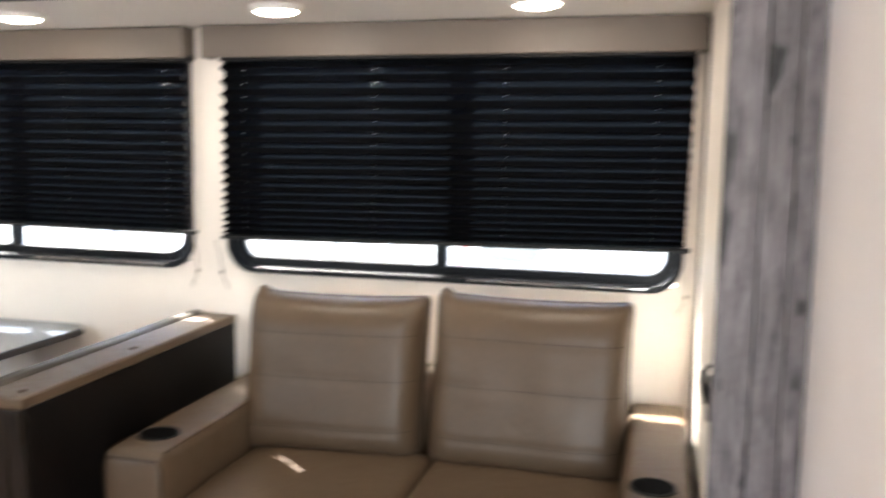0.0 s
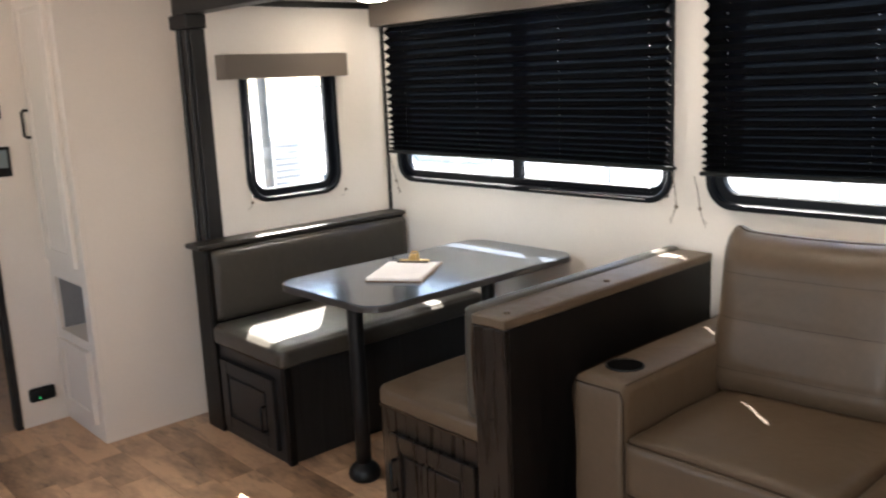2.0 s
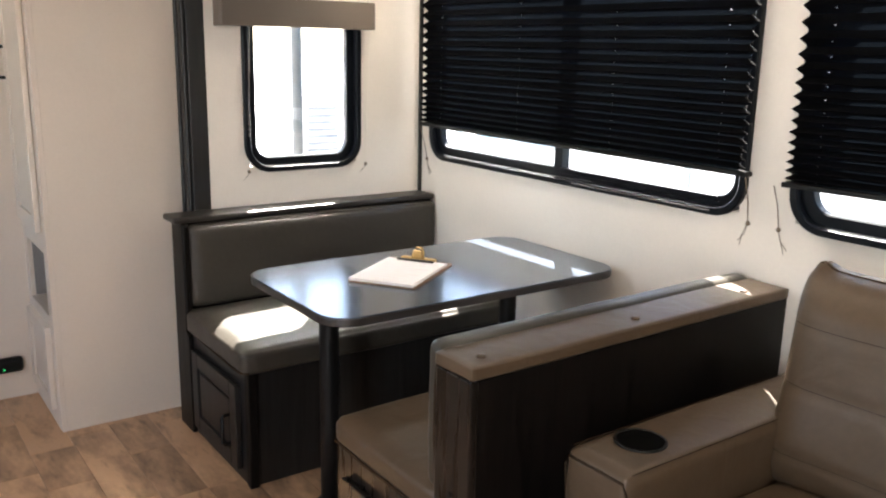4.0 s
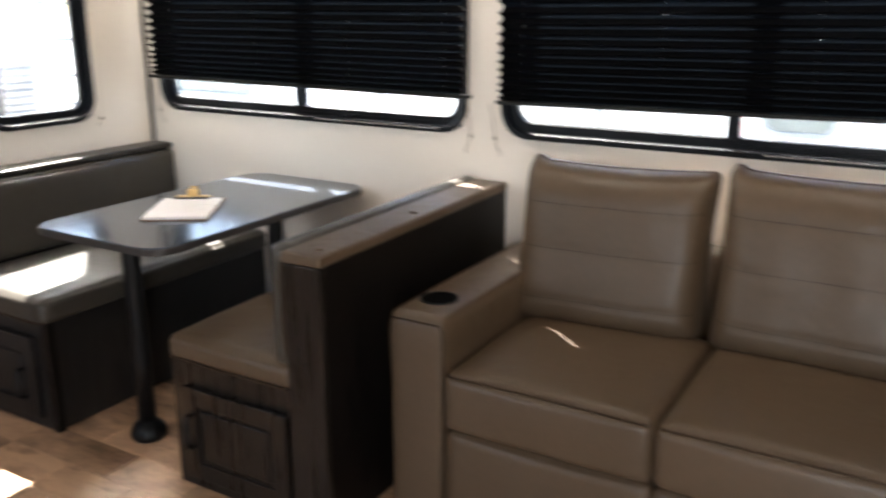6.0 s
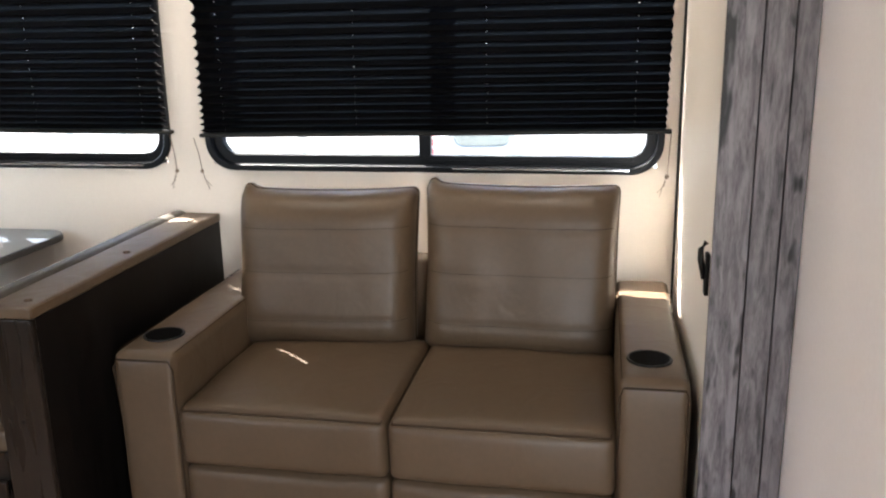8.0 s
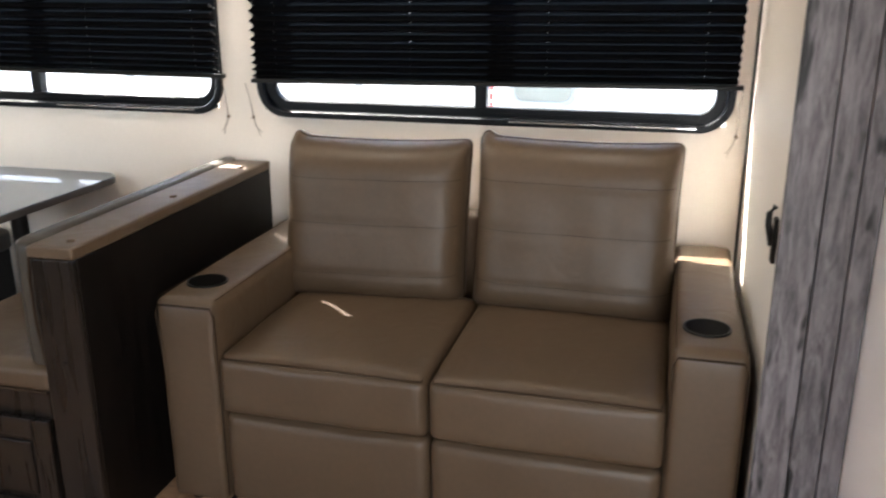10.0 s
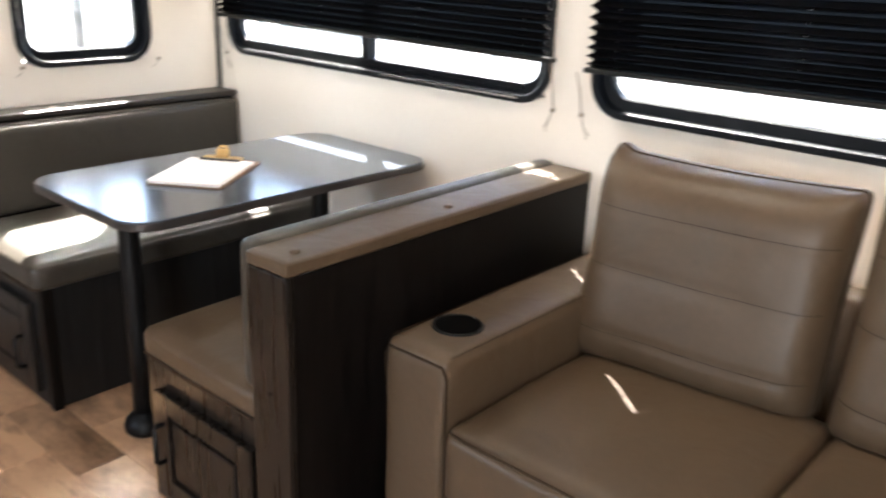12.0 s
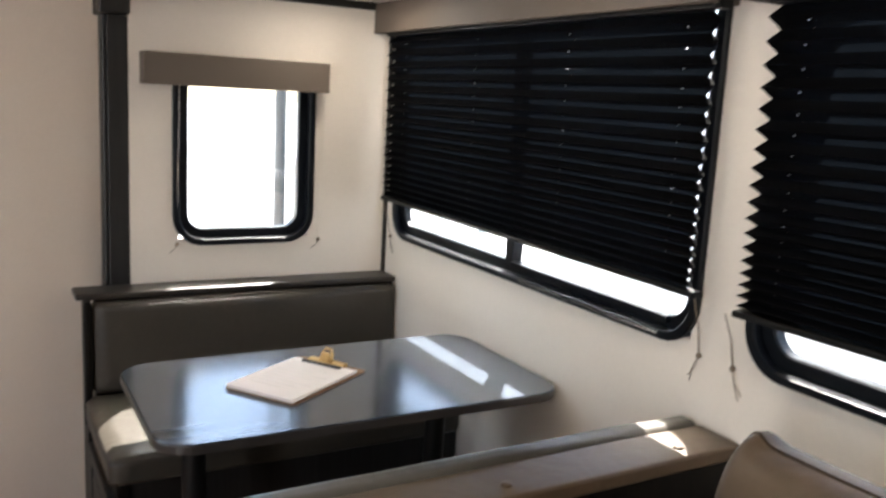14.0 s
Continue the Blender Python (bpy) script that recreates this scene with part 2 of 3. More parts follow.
def box(x0, x1, y0, y1, z0, z1, bevel=0.0, seg=2, bm=None):
    own = bmesh.new()
    bmesh.ops.create_cube(own, size=1)
    bmesh.ops.scale(own, vec=(x1 - x0, y1 - y0, z1 - z0), verts=own.verts)
    bmesh.ops.translate(own, vec=((x0 + x1) / 2, (y0 + y1) / 2, (z0 + z1) / 2), verts=own.verts)
    if bevel:
        bmesh.ops.bevel(own, geom=own.edges[:], offset=bevel, segments=seg, affect="EDGES", profile=0.5)
    if bm is None:
        return own
    me = bpy.data.meshes.new("tmp")
    own.to_mesh(me)
    own.free()
    bm.from_mesh(me)
    bpy.data.meshes.remove(me)
    return bm


def pillow(x0, x1, y0, y1, z0, z1, r=0.03, puff=(0, 0, 0, 0, 0, 0), n=14, seams=(), seam_axis="z", face=-2, sink=0.004, wob=0.0):
    """A stuffed block: rounded edges of radius r, faces bulged by puff (-x, +x, -y, +y, -z, +z), and sewn lines pressed into one face."""
    bm = bmesh.new()
    bmesh.ops.create_cube(bm, size=2)
    bmesh.ops.subdivide_edges(bm, edges=bm.edges[:], cuts=n, use_grid_fill=True)
    h = Vector(((x1 - x0) / 2, (y1 - y0) / 2, (z1 - z0) / 2))
    c = Vector(((x0 + x1) / 2, (y0 + y1) / 2, (z0 + z1) / 2))
    ax = "xyz".index(seam_axis)
    for v in bm.verts:
        u = v.co.copy()
        p = Vector([math.copysign(1 - (1 - abs(u[i])) ** 1.6, u[i]) * h[i] for i in range(3)])
        q = Vector([max(-h[i] + r, min(h[i] - r, p[i])) for i in range(3)])
        d = p - q
        if d.length > 1e-9:
            p = q + d.normalized() * min(r, d.length) if sum(abs(d[i]) > 1e-9 for i in range(3)) > 1 else p
        for i in range(3):
            j, k = (i + 1) % 3, (i + 2) % 3
            w = (1 - u[j] ** 2) * (1 - u[k] ** 2)
            if u[i] < -0.999:
                p[i] -= puff[2 * i] * w ** 0.6
            elif u[i] > 0.999:
                p[i] += puff[2 * i + 1] * w ** 0.6
        if wob:
            e = noise.noise_vector((p + c) * 7.0) * wob
            p += e
        fi = abs(face) - 1
        if seams and u[fi] * math.copysign(1, face) > 0.999:
            for s in seams:
                t = abs((p[ax] + h[ax]) / (2 * h[ax]) - s) * 2 * h[ax]
                if t < 0.012:
                    p[fi] -= math.copysign(sink, face) * (1 - t / 0.012)
        v.co = p + c
    return bm


def knife_cushion(x0, x1, y, z0, z1, thick, n=40, seams=(0.2, 0.5, 0.79), ears=0.014):
    """A plump cushion whose faces meet in a sewn edge: full in the middle, pinched at the corners, with sewn lines across its front."""
    bm = bmesh.new()
    front, back = [], []
    level = [(1 + math.copysign(1 - (1 - abs(2 * j / n - 1)) ** 1.35, 2 * j / n - 1)) / 2 for j in range(n + 1)]
    rows = [min(range(n + 1), key=lambda j: abs(level[j] - s)) for s in seams]
    for j in range(n + 1):
        fr, bk = [], []
        for i in range(n + 1):
            u, v = 2 * i / n - 1, 2 * j / n - 1
            u, v = math.copysign(1 - (1 - abs(u)) ** 1.35, u), math.copysign(1 - (1 - abs(v)) ** 1.35, v)
            f = ((1 - abs(u) ** 9) * (1 - abs(v) ** 6)) ** 0.5
            hw, hh, cr = (x1 - x0) / 2, (z1 - z0) / 2, 0.024
            px, pz = u * hw, v * hh
            ex, ez = abs(px) - (hw - cr), abs(pz) - (hh - cr)
            if ex > 0 and ez > 0:
                k = max(ex, ez) / max(1e-6, math.hypot(ex, ez))
                px, pz = math.copysign(hw - cr + ex * k, px), math.copysign(hh - cr + ez * k, pz)
            x = (x0 + x1) / 2 + px - 0.007 * (1 - v * v) * u
            z = (z0 + z1) / 2 + pz - 0.011 * (1 - u * u) * max(0, v) ** 3 + ears * math.exp(-((u + 0.93) ** 2) / 0.004) * max(0, v) ** 20
            edge = 0.012
            dent = 0.004 * f if j in rows else 0.0
            e = noise.noise(Vector((x * 6, z * 6, y * 3))) * 0.009 * f
            crease = noise.noise(Vector((x * 22, z * 5, 3.1))) * 0.009 * f * (1.15 - f)
            fr.append(bm.verts.new((x, y - edge - (thick * 0.5 - edge) * f + dent + e + crease, z)))
            bk.append(bm.verts.new((x, y + edge + (thick * 0.5 - edge) * f * 0.8, z)))
        front.append(fr)
        back.append(bk)
    for j in range(n):
        for i in range(n):
            bm.faces.new((front[j][i], front[j][i + 1], front[j + 1][i + 1], front[j + 1][i]))
            bm.faces.new((back[j][i + 1], back[j][i], back[j + 1][i], back[j + 1][i + 1]))
    for k in range(n):
        for a, b in (((0, k), (0, k + 1)), ((n, k + 1), (n, k)), ((k + 1, 0), (k, 0)), ((k, n), (k + 1, n))):
            bm.faces.new((front[b[0]][b[1]], front[a[0]][a[1]], back[a[0]][a[1]], back[b[0]][b[1]]))
    bmesh.ops.recalc_face_normals(bm, faces=bm.faces)
    rim = [front[0][i].co.copy() for i in range(n)] + [front[j][n].co.copy() for j in range(n)] + [front[n][n - i].co.copy() for i in range(n)] + [front[n - j][0].co.copy() for j in range(n + 1)]
    lines = [[front[j][i].co.copy() + Vector((0, -0.0008, 0)) for i in range(2, n - 1)] for j in rows]
    return bm, rim, lines


def tube(points, radius, sides=8, bm=None):
    """A round bar through the points."""
    bm = bm or bmesh.new()
    rings = []
    for i, p in enumerate(points):
        p = Vector(p)
        a, b = Vector(points[max(0, i - 1)]), Vector(points[min(len(points) - 1, i + 1)])
        d = (b - a).normalized()
        side = d.cross(Vector((0, 0, 1)) if abs(d.z) < 0.9 else Vector((1, 0, 0))).normalized()
        up = side.cross(d)
        rings.append([bm.verts.new(p + radius * (math.cos(2 * math.pi * k / sides) * side + math.sin(2 * math.pi * k / sides) * up)) for k in range(sides)])
    for r0, r1 in zip(rings, rings[1:]):
        for k in range(sides):
            bm.faces.new((r0[k], r0[(k + 1) % sides], r1[(k + 1) % sides], r1[k]))
    bm.faces.new(rings[0][::-1])
    bm.faces.new(rings[-1])
    bmesh.ops.recalc_face_normals(bm, faces=bm.faces)
    return bm


def lathe(cx, cy, profile, sides=32):
    """A turned body from (radius, z) pairs."""
    bm = bmesh.new()
    rings = [[bm.verts.new((cx + r * math.cos(2 * math.pi * k / sides), cy + r * math.sin(2 * math.pi * k / sides), z)) for k in range(sides)] for r, z in profile]
    for r0, r1 in zip(rings, rings[1:]):
        for k in range(sides):
            bm.faces.new((r0[k], r0[(k + 1) % sides], r1[(k + 1) % sides], r1[k]))
    if profile[0][0] > 0.0005:
        bm.faces.new(rings[0][::-1])
    if profile[-1][0] > 0.0005:
        bm.faces.new(rings[-1])
    bmesh.ops.recalc_face_normals(bm, faces=bm.faces)
    return bm


def round_rect(w, h, r, seg=8):
    pts = []
    for cx, cy, a0 in ((w / 2 - r, h / 2 - r, 0), (-w / 2 + r, h / 2 - r, 90), (-w / 2 + r, -h / 2 + r, 180), (w / 2 - r, -h / 2 + r, 270)):
        for i in range(seg + 1):
            a = radians(a0 + 90 * i / seg)
            pts.append((cx + r * math.cos(a), cy + r * math.sin(a)))
    return pts


def ring(w, h, r, inset, r_in, d0, d1, lip=0.004):
    """A rounded rectangular frame in the local x-z plane, from depth d0 to d1 along local y, with eased front edges."""
    bm = bmesh.new()
    loops = []
    for (ww, hh, rr, d) in ((w, h, r, d1), (w, h, r, d0 + lip), (w - 2 * lip, h - 2 * lip, r - lip, d0),
                            (w - 2 * inset + 2 * lip, h - 2 * inset + 2 * lip, r_in + lip, d0), (w - 2 * inset, h - 2 * inset, r_in, d0 + lip), (w - 2 * inset, h - 2 * inset, r_in, d1)):
        loops.append([bm.verts.new((x, d, z)) for x, z in round_rect(ww, hh, rr)])
    n = len(loops[0])
    for l0, l1 in zip(loops, loops[1:] + loops[:1]):
        for k in range(n):
            bm.faces.new((l0[k], l0[(k + 1) % n], l1[(k + 1) % n], l1[k]))
    bmesh.ops.recalc_face_normals(bm, faces=bm.faces)
    return bm


def slab(w, h, r, z0, z1, bevel=0.0, seg=8):
    """A flat slab with rounded corners lying in x-y."""
    bm = bmesh.new()
    lo = [bm.verts.new((x, y, z0)) for x, y in round_rect(w, h, r, seg)]
    hi = [bm.verts.new((x, y, z1)) for x, y in round_rect(w, h, r, seg)]
    n = len(lo)
    for k in range(n):
        bm.faces.new((lo[k], lo[(k + 1) % n], hi[(k + 1) % n], hi[k]))
    top, bot = bm.faces.new(hi), bm.faces.new(lo[::-1])
    if bevel:
        bmesh.ops.bevel(bm, geom=list(top.edges) + list(bot.edges), offset=bevel, segments=2, affect="EDGES", profile=0.5)
    bmesh.ops.recalc_face_normals(bm, faces=bm.faces)
    return bm


def moved(bm, m):
    bmesh.ops.transform(bm, matrix=m, verts=bm.verts)
    return bm


def facing(m, x0, x1, d0, d1, z0, z1, bevel=0.0):
    """A box given in a local frame m."""
    return moved(box(x0, x1, d0, d1, z0, z1, bevel), m)

# ---- structure ----
XL, XR, YW = -2.84, 0.64, 3.293          # slide-out: end walls and window wall
YO = 2.26                                # plane of the slide-out's opening
ZC, ZM = 1.865, 2.06                     # slide-out ceiling, main ceiling
W1 = (-2.755, -1.158)                    # outer frame of the dinette window
W2 = (-1.020, 0.589)                     # outer frame of the sofa window
WZ = (0.990, 1.925)
SW_Y, SW_Z = (2.470, 2.985), (0.966, 1.620)

setting("floor", box(-5.2, 1.9, -0.6, 3.36, -0.06, -0.004), GROUT, "brown wood-look plank floor of the trailer", "floor")
bm = bmesh.new()
for x0, x1 in ((XL - 0.05, W1[0] + 0.021), (W1[1] - 0.021, W2[0] + 0.021), (W2[1] - 0.021, XR + 0.05)):
    box(x0, x1, YW, YW + 0.05, 0, ZC + 0.12, bm=bm)
for a, b in (W1, W2):
    box(a + 0.021, b - 0.021, YW, YW + 0.05, 0, WZ[0] + 0.021, bm=bm)
    box(a + 0.021, b - 0.021, YW, YW + 0.05, WZ[1] - 0.021, ZC + 0.12, bm=bm)
setting("wall_north", bm, WALL, "cream vinyl window wall of the slide-out", "wall")
bm = bmesh.new()
box(XL - 0.05, XL, YO + 0.06, SW_Y[0] + 0.021, 0, ZC + 0.05, bm=bm)
box(XL - 0.05, XL, SW_Y[1] - 0.021, YW - 0.001, 0, ZC + 0.05, bm=bm)
box(XL - 0.05, XL, SW_Y[0] + 0.021, SW_Y[1] - 0.021, 0, SW_Z[0] + 0.021, bm=bm)
box(XL - 0.05, XL, SW_Y[0] + 0.021, SW_Y[1] - 0.021, SW_Z[1] - 0.021, ZC + 0.05, bm=bm)
setting("wall_west", bm, WALL, "cream vinyl end wall of the slide-out beside the dinette", "wall")
setting("wall_east", box(XR, XR + 0.05, YO + 0.045, YW - 0.001, 0, ZC + 0.05), WALL, "cream vinyl end wall of the slide-out beside the sofa", "wall")
setting("ceiling_slide_out", box(XL - 0.05, XR + 0.05, YO + 0.08, YW - 0.001, ZC, ZC + 0.04), CEIL, "white vinyl ceiling of the slide-out", "ceiling")
setting("ceiling", box(-5.2, 1.9, -0.6, YO + 0.08, ZM, ZM + 0.05), CEIL, "white vinyl ceiling of the trailer", "ceiling")
# wall out of view, added in a dark colour to hold back bounce
bm = bmesh.new()
for x0, x1, z0, z1 in ((-5.2, -2.8, 0, ZM), (-1.6, 0.55, 0, ZM), (1.25, 1.9, 0, ZM), (-2.8, -1.6, 0, 0.92), (-2.8, -1.6, 1.78, ZM), (0.55, 1.25, 1.95, ZM)):
    box(x0, x1, -0.55, -0.5, z0, z1, bm=bm)
setting("wall_south", bm, BOUNCE_DARK, "unseen closing wall with two openings, darkened to cut bounced light", "wall")
bm = bmesh.new()
box(-3.475, -3.435, 1.555, 2.30, 0, ZM, bm=bm)
box(-3.475, -3.435, -0.5, 0.80, 0, ZM, bm=bm)
box(-3.475, -3.435, 0.80, 1.555, 1.93, ZM, bm=bm)
setting("wall_partition", bm, ALMOND, "white vinyl partition with a doorway", "wall")
setting("wall_far_west", box(-5.2, -5.15, -0.5, 2.3, 0, ZM), WALL_W, "white vinyl wall of the bedroom", "wall")
setting("wall_far_north", box(-5.15, -2.97, YO + 0.04, YO + 0.09, 0, ZM), WALL_W, "white vinyl outer wall of the trailer", "wall")
setting("wall_far_east", box(1.85, 1.9, -0.5, 2.3, 0, ZM), WALL_W, "white vinyl wall closing the trailer", "wall")
bm = box(-3.485, -3.425, 1.528, 1.555, 0, 1.93, 0.003)
box(-3.485, -3.425, 0.80, 0.827, 0, 1.93, 0.003, bm=bm)
setting("trim_doorway", bm, CHARCOAL, "dark wood trim round the doorway", "trim")

# trim strips in the corners of the slide-out
bm = box(XL, XL + 0.018, YO + 0.08, YW, ZC - 0.028, ZC, 0.003)
box(XL, XL + 0.014, YW - 0.014, YW, 0.82, ZC - 0.028, 0.002, bm=bm)
setting("trim_corner", bm, CHARCOAL, "thin dark corner trim of the slide-out", "trim")
setting("trim_corner_sofa", box(XR - 0.008, XR, YW - 0.008, YW, 0.0, ZC, 0.002), CHARCOAL, "thin dark corner trim beside the sofa", "trim")

# dark moulded column and header round the slide-out's opening
post = thing("trim_post", (-2.905, 2.29, 0), "dark stained moulded wooden column at the slide-out", "trim", kind="structure")
part("shaft", box(-2.972, -2.838, 2.262, 2.33, 0, 1.74, 0.004), CHARCOAL, post)
part("bead", box(-2.945, -2.925, 2.250, 2.264, 0, 1.74, 0.006), CHARCOAL, post)
part("bead", box(-2.892, -2.852, 2.247, 2.264, 0, 1.74, 0.008), CHARCOAL, post)
part("capital", box(-2.985, -2.822, 2.238, 2.335, 1.74, 1.80, 0.008), CHARCOAL, post)
setting("trim_header", box(-2.985, 0.81, 2.255, 2.335, 1.80, ZM, 0.004), CHARCOAL, "dark wood header over the slide-out's opening", "trim")

# grey plank fascia beside the sofa
fascia = thing("trim_fascia", (0.725, 2.30, 0), "weathered grey plank trim with knots at the slide-out", "trim", kind="structure")
part("backing", box(0.642, 0.808, 2.290, 2.304, 0, 1.80), CHARCOAL, fascia)
for a, b in ((0.630, 0.7025), (0.7055, 0.7635), (0.7665, 0.8085)):
    part("plank", box(a, b, 2.272, 2.291, 0, 1.80, 0.0015), BARN, fascia)

# white pantry wall beside the fascia
setting("wall_pantry", box(0.811, 1.85, 1.0, 2.40, 0, ZM), WALL_W, "plain white panel wall beside the grey planks", "wall")

# ---- windows ----


def window(name, m, w, h, label, mullion=True):
    """A sliding trailer window: rounded black frame, track, mullion and panes. Local x along the wall, y outwards, z up from the middle."""
    o = m.translation
    win = thing(name, o, label, "window", kind="structure")
    part("window_frame", moved(ring(w, h, 0.105, 0.024, 0.083, -0.016, 0.03), m), FRAME, win, smooth=False)
    part("inner_frame", moved(ring(w - 0.040, h - 0.040, 0.088, 0.037, 0.055, 0.010, 0.042), m), FRAME, win)
    part("track", moved(box(-w / 2 + 0.11, w / 2 - 0.11, -0.0195, -0.006, -h / 2 + 0.010, -h / 2 + 0.021, 0.002), m), FRAME, win)
    if mullion:
        part("mullion", moved(box(-0.021, 0.021, 0.005, 0.045, -h / 2 + 0.05, h / 2 - 0.05, 0.003), m), FRAME, win)
        part("sash_rail", moved(box(0.02, w / 2 - 0.10, -0.003, 0.012, -h / 2 + 0.040, -h / 2 + 0.058, 0.002), m), FRAME, win)
        part("track_strip", moved(box(0.10, w / 2 - 0.11, -0.0215, -0.019, -h / 2 + 0.0125, -h / 2 + 0.0175), m), STEEL, win, "bright metal strip along the track")
        halves = ((-w / 2 + 0.05, -0.015, 0.036), (0.015, w / 2 - 0.05, 0.026))
    else:
        halves = ((-w / 2 + 0.05, w / 2 - 0.05, 0.03),)
    for a, b, d in halves:
        g = part("pane", moved(box(a, b, d, d + 0.004, -h / 2 + 0.045, h / 2 - 0.045), m), GLASS, win)
        g.visible_shadow = False
    return win


NORTH = lambda x, z: Matrix.Translation((x, YW, z))
window("window_1", NORTH(sum(W1) / 2, sum(WZ) / 2), W1[1] - W1[0], WZ[1] - WZ[0], "wide black-framed sliding window above the dinette")
window("window_2", NORTH(sum(W2) / 2, sum(WZ) / 2), W2[1] - W2[0], WZ[1] - WZ[0], "wide black-framed sliding window above the sofa")
window("window_3", Matrix.Translation((XL, sum(SW_Y) / 2, sum(SW_Z) / 2)) @ Matrix.Rotation(radians(90), 4, "Z"), SW_Y[1] - SW_Y[0], SW_Z[1] - SW_Z[0],
       "small black-framed fixed window behind the dinette", mullion=False)

# ---- valances ----


def valance(m, w, h, depth, label):
    """A padded box of boards: front, two ends and a top. Local x along, y out of the wall is negative, z from its underside."""
    v = thing("valance", m.translation, label, "valance", "window valances")
    part("front_board", moved(box(-w / 2, w / 2, -depth, -depth + 0.014, 0, h, 0.004), m), VALANCE, v)
    for s in (-1, 1):
        x0, x1 = sorted((s * w / 2, s * (w / 2 - 0.014)))
        part("end_board", moved(box(x0, x1, -depth + 0.0145, 0, 0, h, 0.003), m), VALANCE, v)
    part("top_board", moved(box(-w / 2 + 0.015, w / 2 - 0.015, -depth + 0.015, 0, h - 0.014, h - 0.002), m), VALANCE, v)
    return v


VB = 1.752
valance(Matrix.Translation((-1.985, YW, VB)), 1.69, ZC - VB - 0.003, 0.085, "taupe padded box valance above the dinette blind")
valance(Matrix.Translation((-0.222, YW, VB)), 1.70, ZC - VB - 0.003, 0.085, "taupe padded box valance above the sofa blind")
valance(Matrix.Translation((XL, 2.687, 1.522)) @ Matrix.Rotation(radians(90), 4, "Z"), 0.645, 0.106, 0.085, "taupe padded box valance above the small window")

# ---- pleated blinds ----


def pleated_blind(x0, x1, z_top, z0, z1, holes, label, flare=0.0, notch=0.012):
    """A pleated cloth blind whose cord holes are closed by translucent light dots; z0 and z1 are the heights of its
    lower ends.
    """
    yb = YW - 0.046
    b = thing("pleated_blind", ((x0 + x1) / 2, yb, z0), label, "blind", "pleated window blinds")
    part("head_rail", box(x0, x1, yb - 0.018, yb + 0.018, z_top, z_top + 0.022, 0.003), BLACK, b)
    xs = [x0]
    for h in holes:
        xs += [h - 0.0022, h + 0.0022]
    xs.append(x1)
    fine = []
    for a, c in zip(xs, xs[1:]):
        n = max(1, int((c - a) / 0.2))
        fine += [a + (c - a) * i / n for i in range(n)]
    fine.append(x1)
    n = 18                                   # pleats, opened wide at the top and packed at the bottom
    levels = [1.42 * i / n - 0.42 * (i / n) ** 2 for i in range(n + 1)]
    bm = bmesh.new()
    rows, marks = [], []
    for i in range(n):
        for j, f in enumerate((0.0, 0.285, 0.335, 0.5, 0.665, 0.715)):
            rows.append((levels[i] + (levels[i + 1] - levels[i]) * f, 1 - abs(2 * f - 1)))
            marks.append(j)
    rows.append((1.0, 0.0))
    grid = []
    for r, (lv, out) in enumerate(rows):
        line = []
        for x in fine:
            low = z0 + (z1 - z0) * (x - x0) / (x1 - x0)
            sway = 0.0012 * math.sin(9 * x + 2.7 * lv * n)
            edge = (1 - out) * (0.012 * (x == fine[0]) - notch * (x == fine[-1])) + flare * lv * (x == fine[-1])
            line.append(bm.verts.new((x + edge, yb + 0.013 - 0.026 * out + sway, z_top + (low + 0.014 - z_top) * lv)))
        grid.append(line)
    for r in range(len(rows) - 1):
        for k in range(len(fine) - 1):
            mid = (fine[k] + fine[k + 1]) / 2
            thin = int(marks[r] == 4 and any(abs(mid - h) < 0.001 for h in holes))
            bm.faces.new((grid[r][k], grid[r][k + 1], grid[r + 1][k + 1], grid[r + 1][k])).material_index = thin
    part("cloth", bm, BLIND, b, "black pleated cloth with pale translucent dots for light through cord holes").data.materials.append(BLIND_HOLE)
    rail = box(x0 - 0.004, x1 + 0.004, yb - 0.017, yb + 0.017, z0, z0 + 0.014, 0.003)
    for v in rail.verts:
        v.co.z += (z1 - z0) * (v.co.x - x0) / (x1 - x0)
    part("bottom_rail", rail, BLACK, b)
    for h in holes:
        part("lift_cord", tube([(h, yb + 0.0135, z_top), (h, yb + 0.0135, z0 + (z1 - z0) * (h - x0) / (x1 - x0))], 0.0007, 5), CORD, b)
    return b


pleated_blind(-2.757, -1.1310, 1.742, 1.133, 1.124, (-2.62, -2.13, -1.66, -1.235), "black pleated cloth blind mostly lowered over the dinette window", 0.0, 0.046)
pleated_blind(-1.012, 0.603, 1.742, 1.113, 1.132, (-0.925, -0.44, 0.01, 0.49), "black pleated cloth blind mostly lowered over the sofa window", -0.012, 0.004)


def hold_down(points, tail, knot, label, r=0.0016, material=CORD):
    """A thin cord tied off at a wall clip."""
    h = thing("blind_cord", knot, label, "cord", "blind hold-down cords")
    part("cord", tube(points, r, 6), material, h)
    part("knot", lathe(knot[0], knot[1], [(0.001, knot[2] - 0.007), (0.006, knot[2] - 0.004), (0.007, knot[2]), (0.005, knot[2] + 0.005), (0.001, knot[2] + 0.008)], 10), CORD, h)
    for t in tail:
        part("tail", tube(t, 0.0011, 5), CORD, h)
    return h


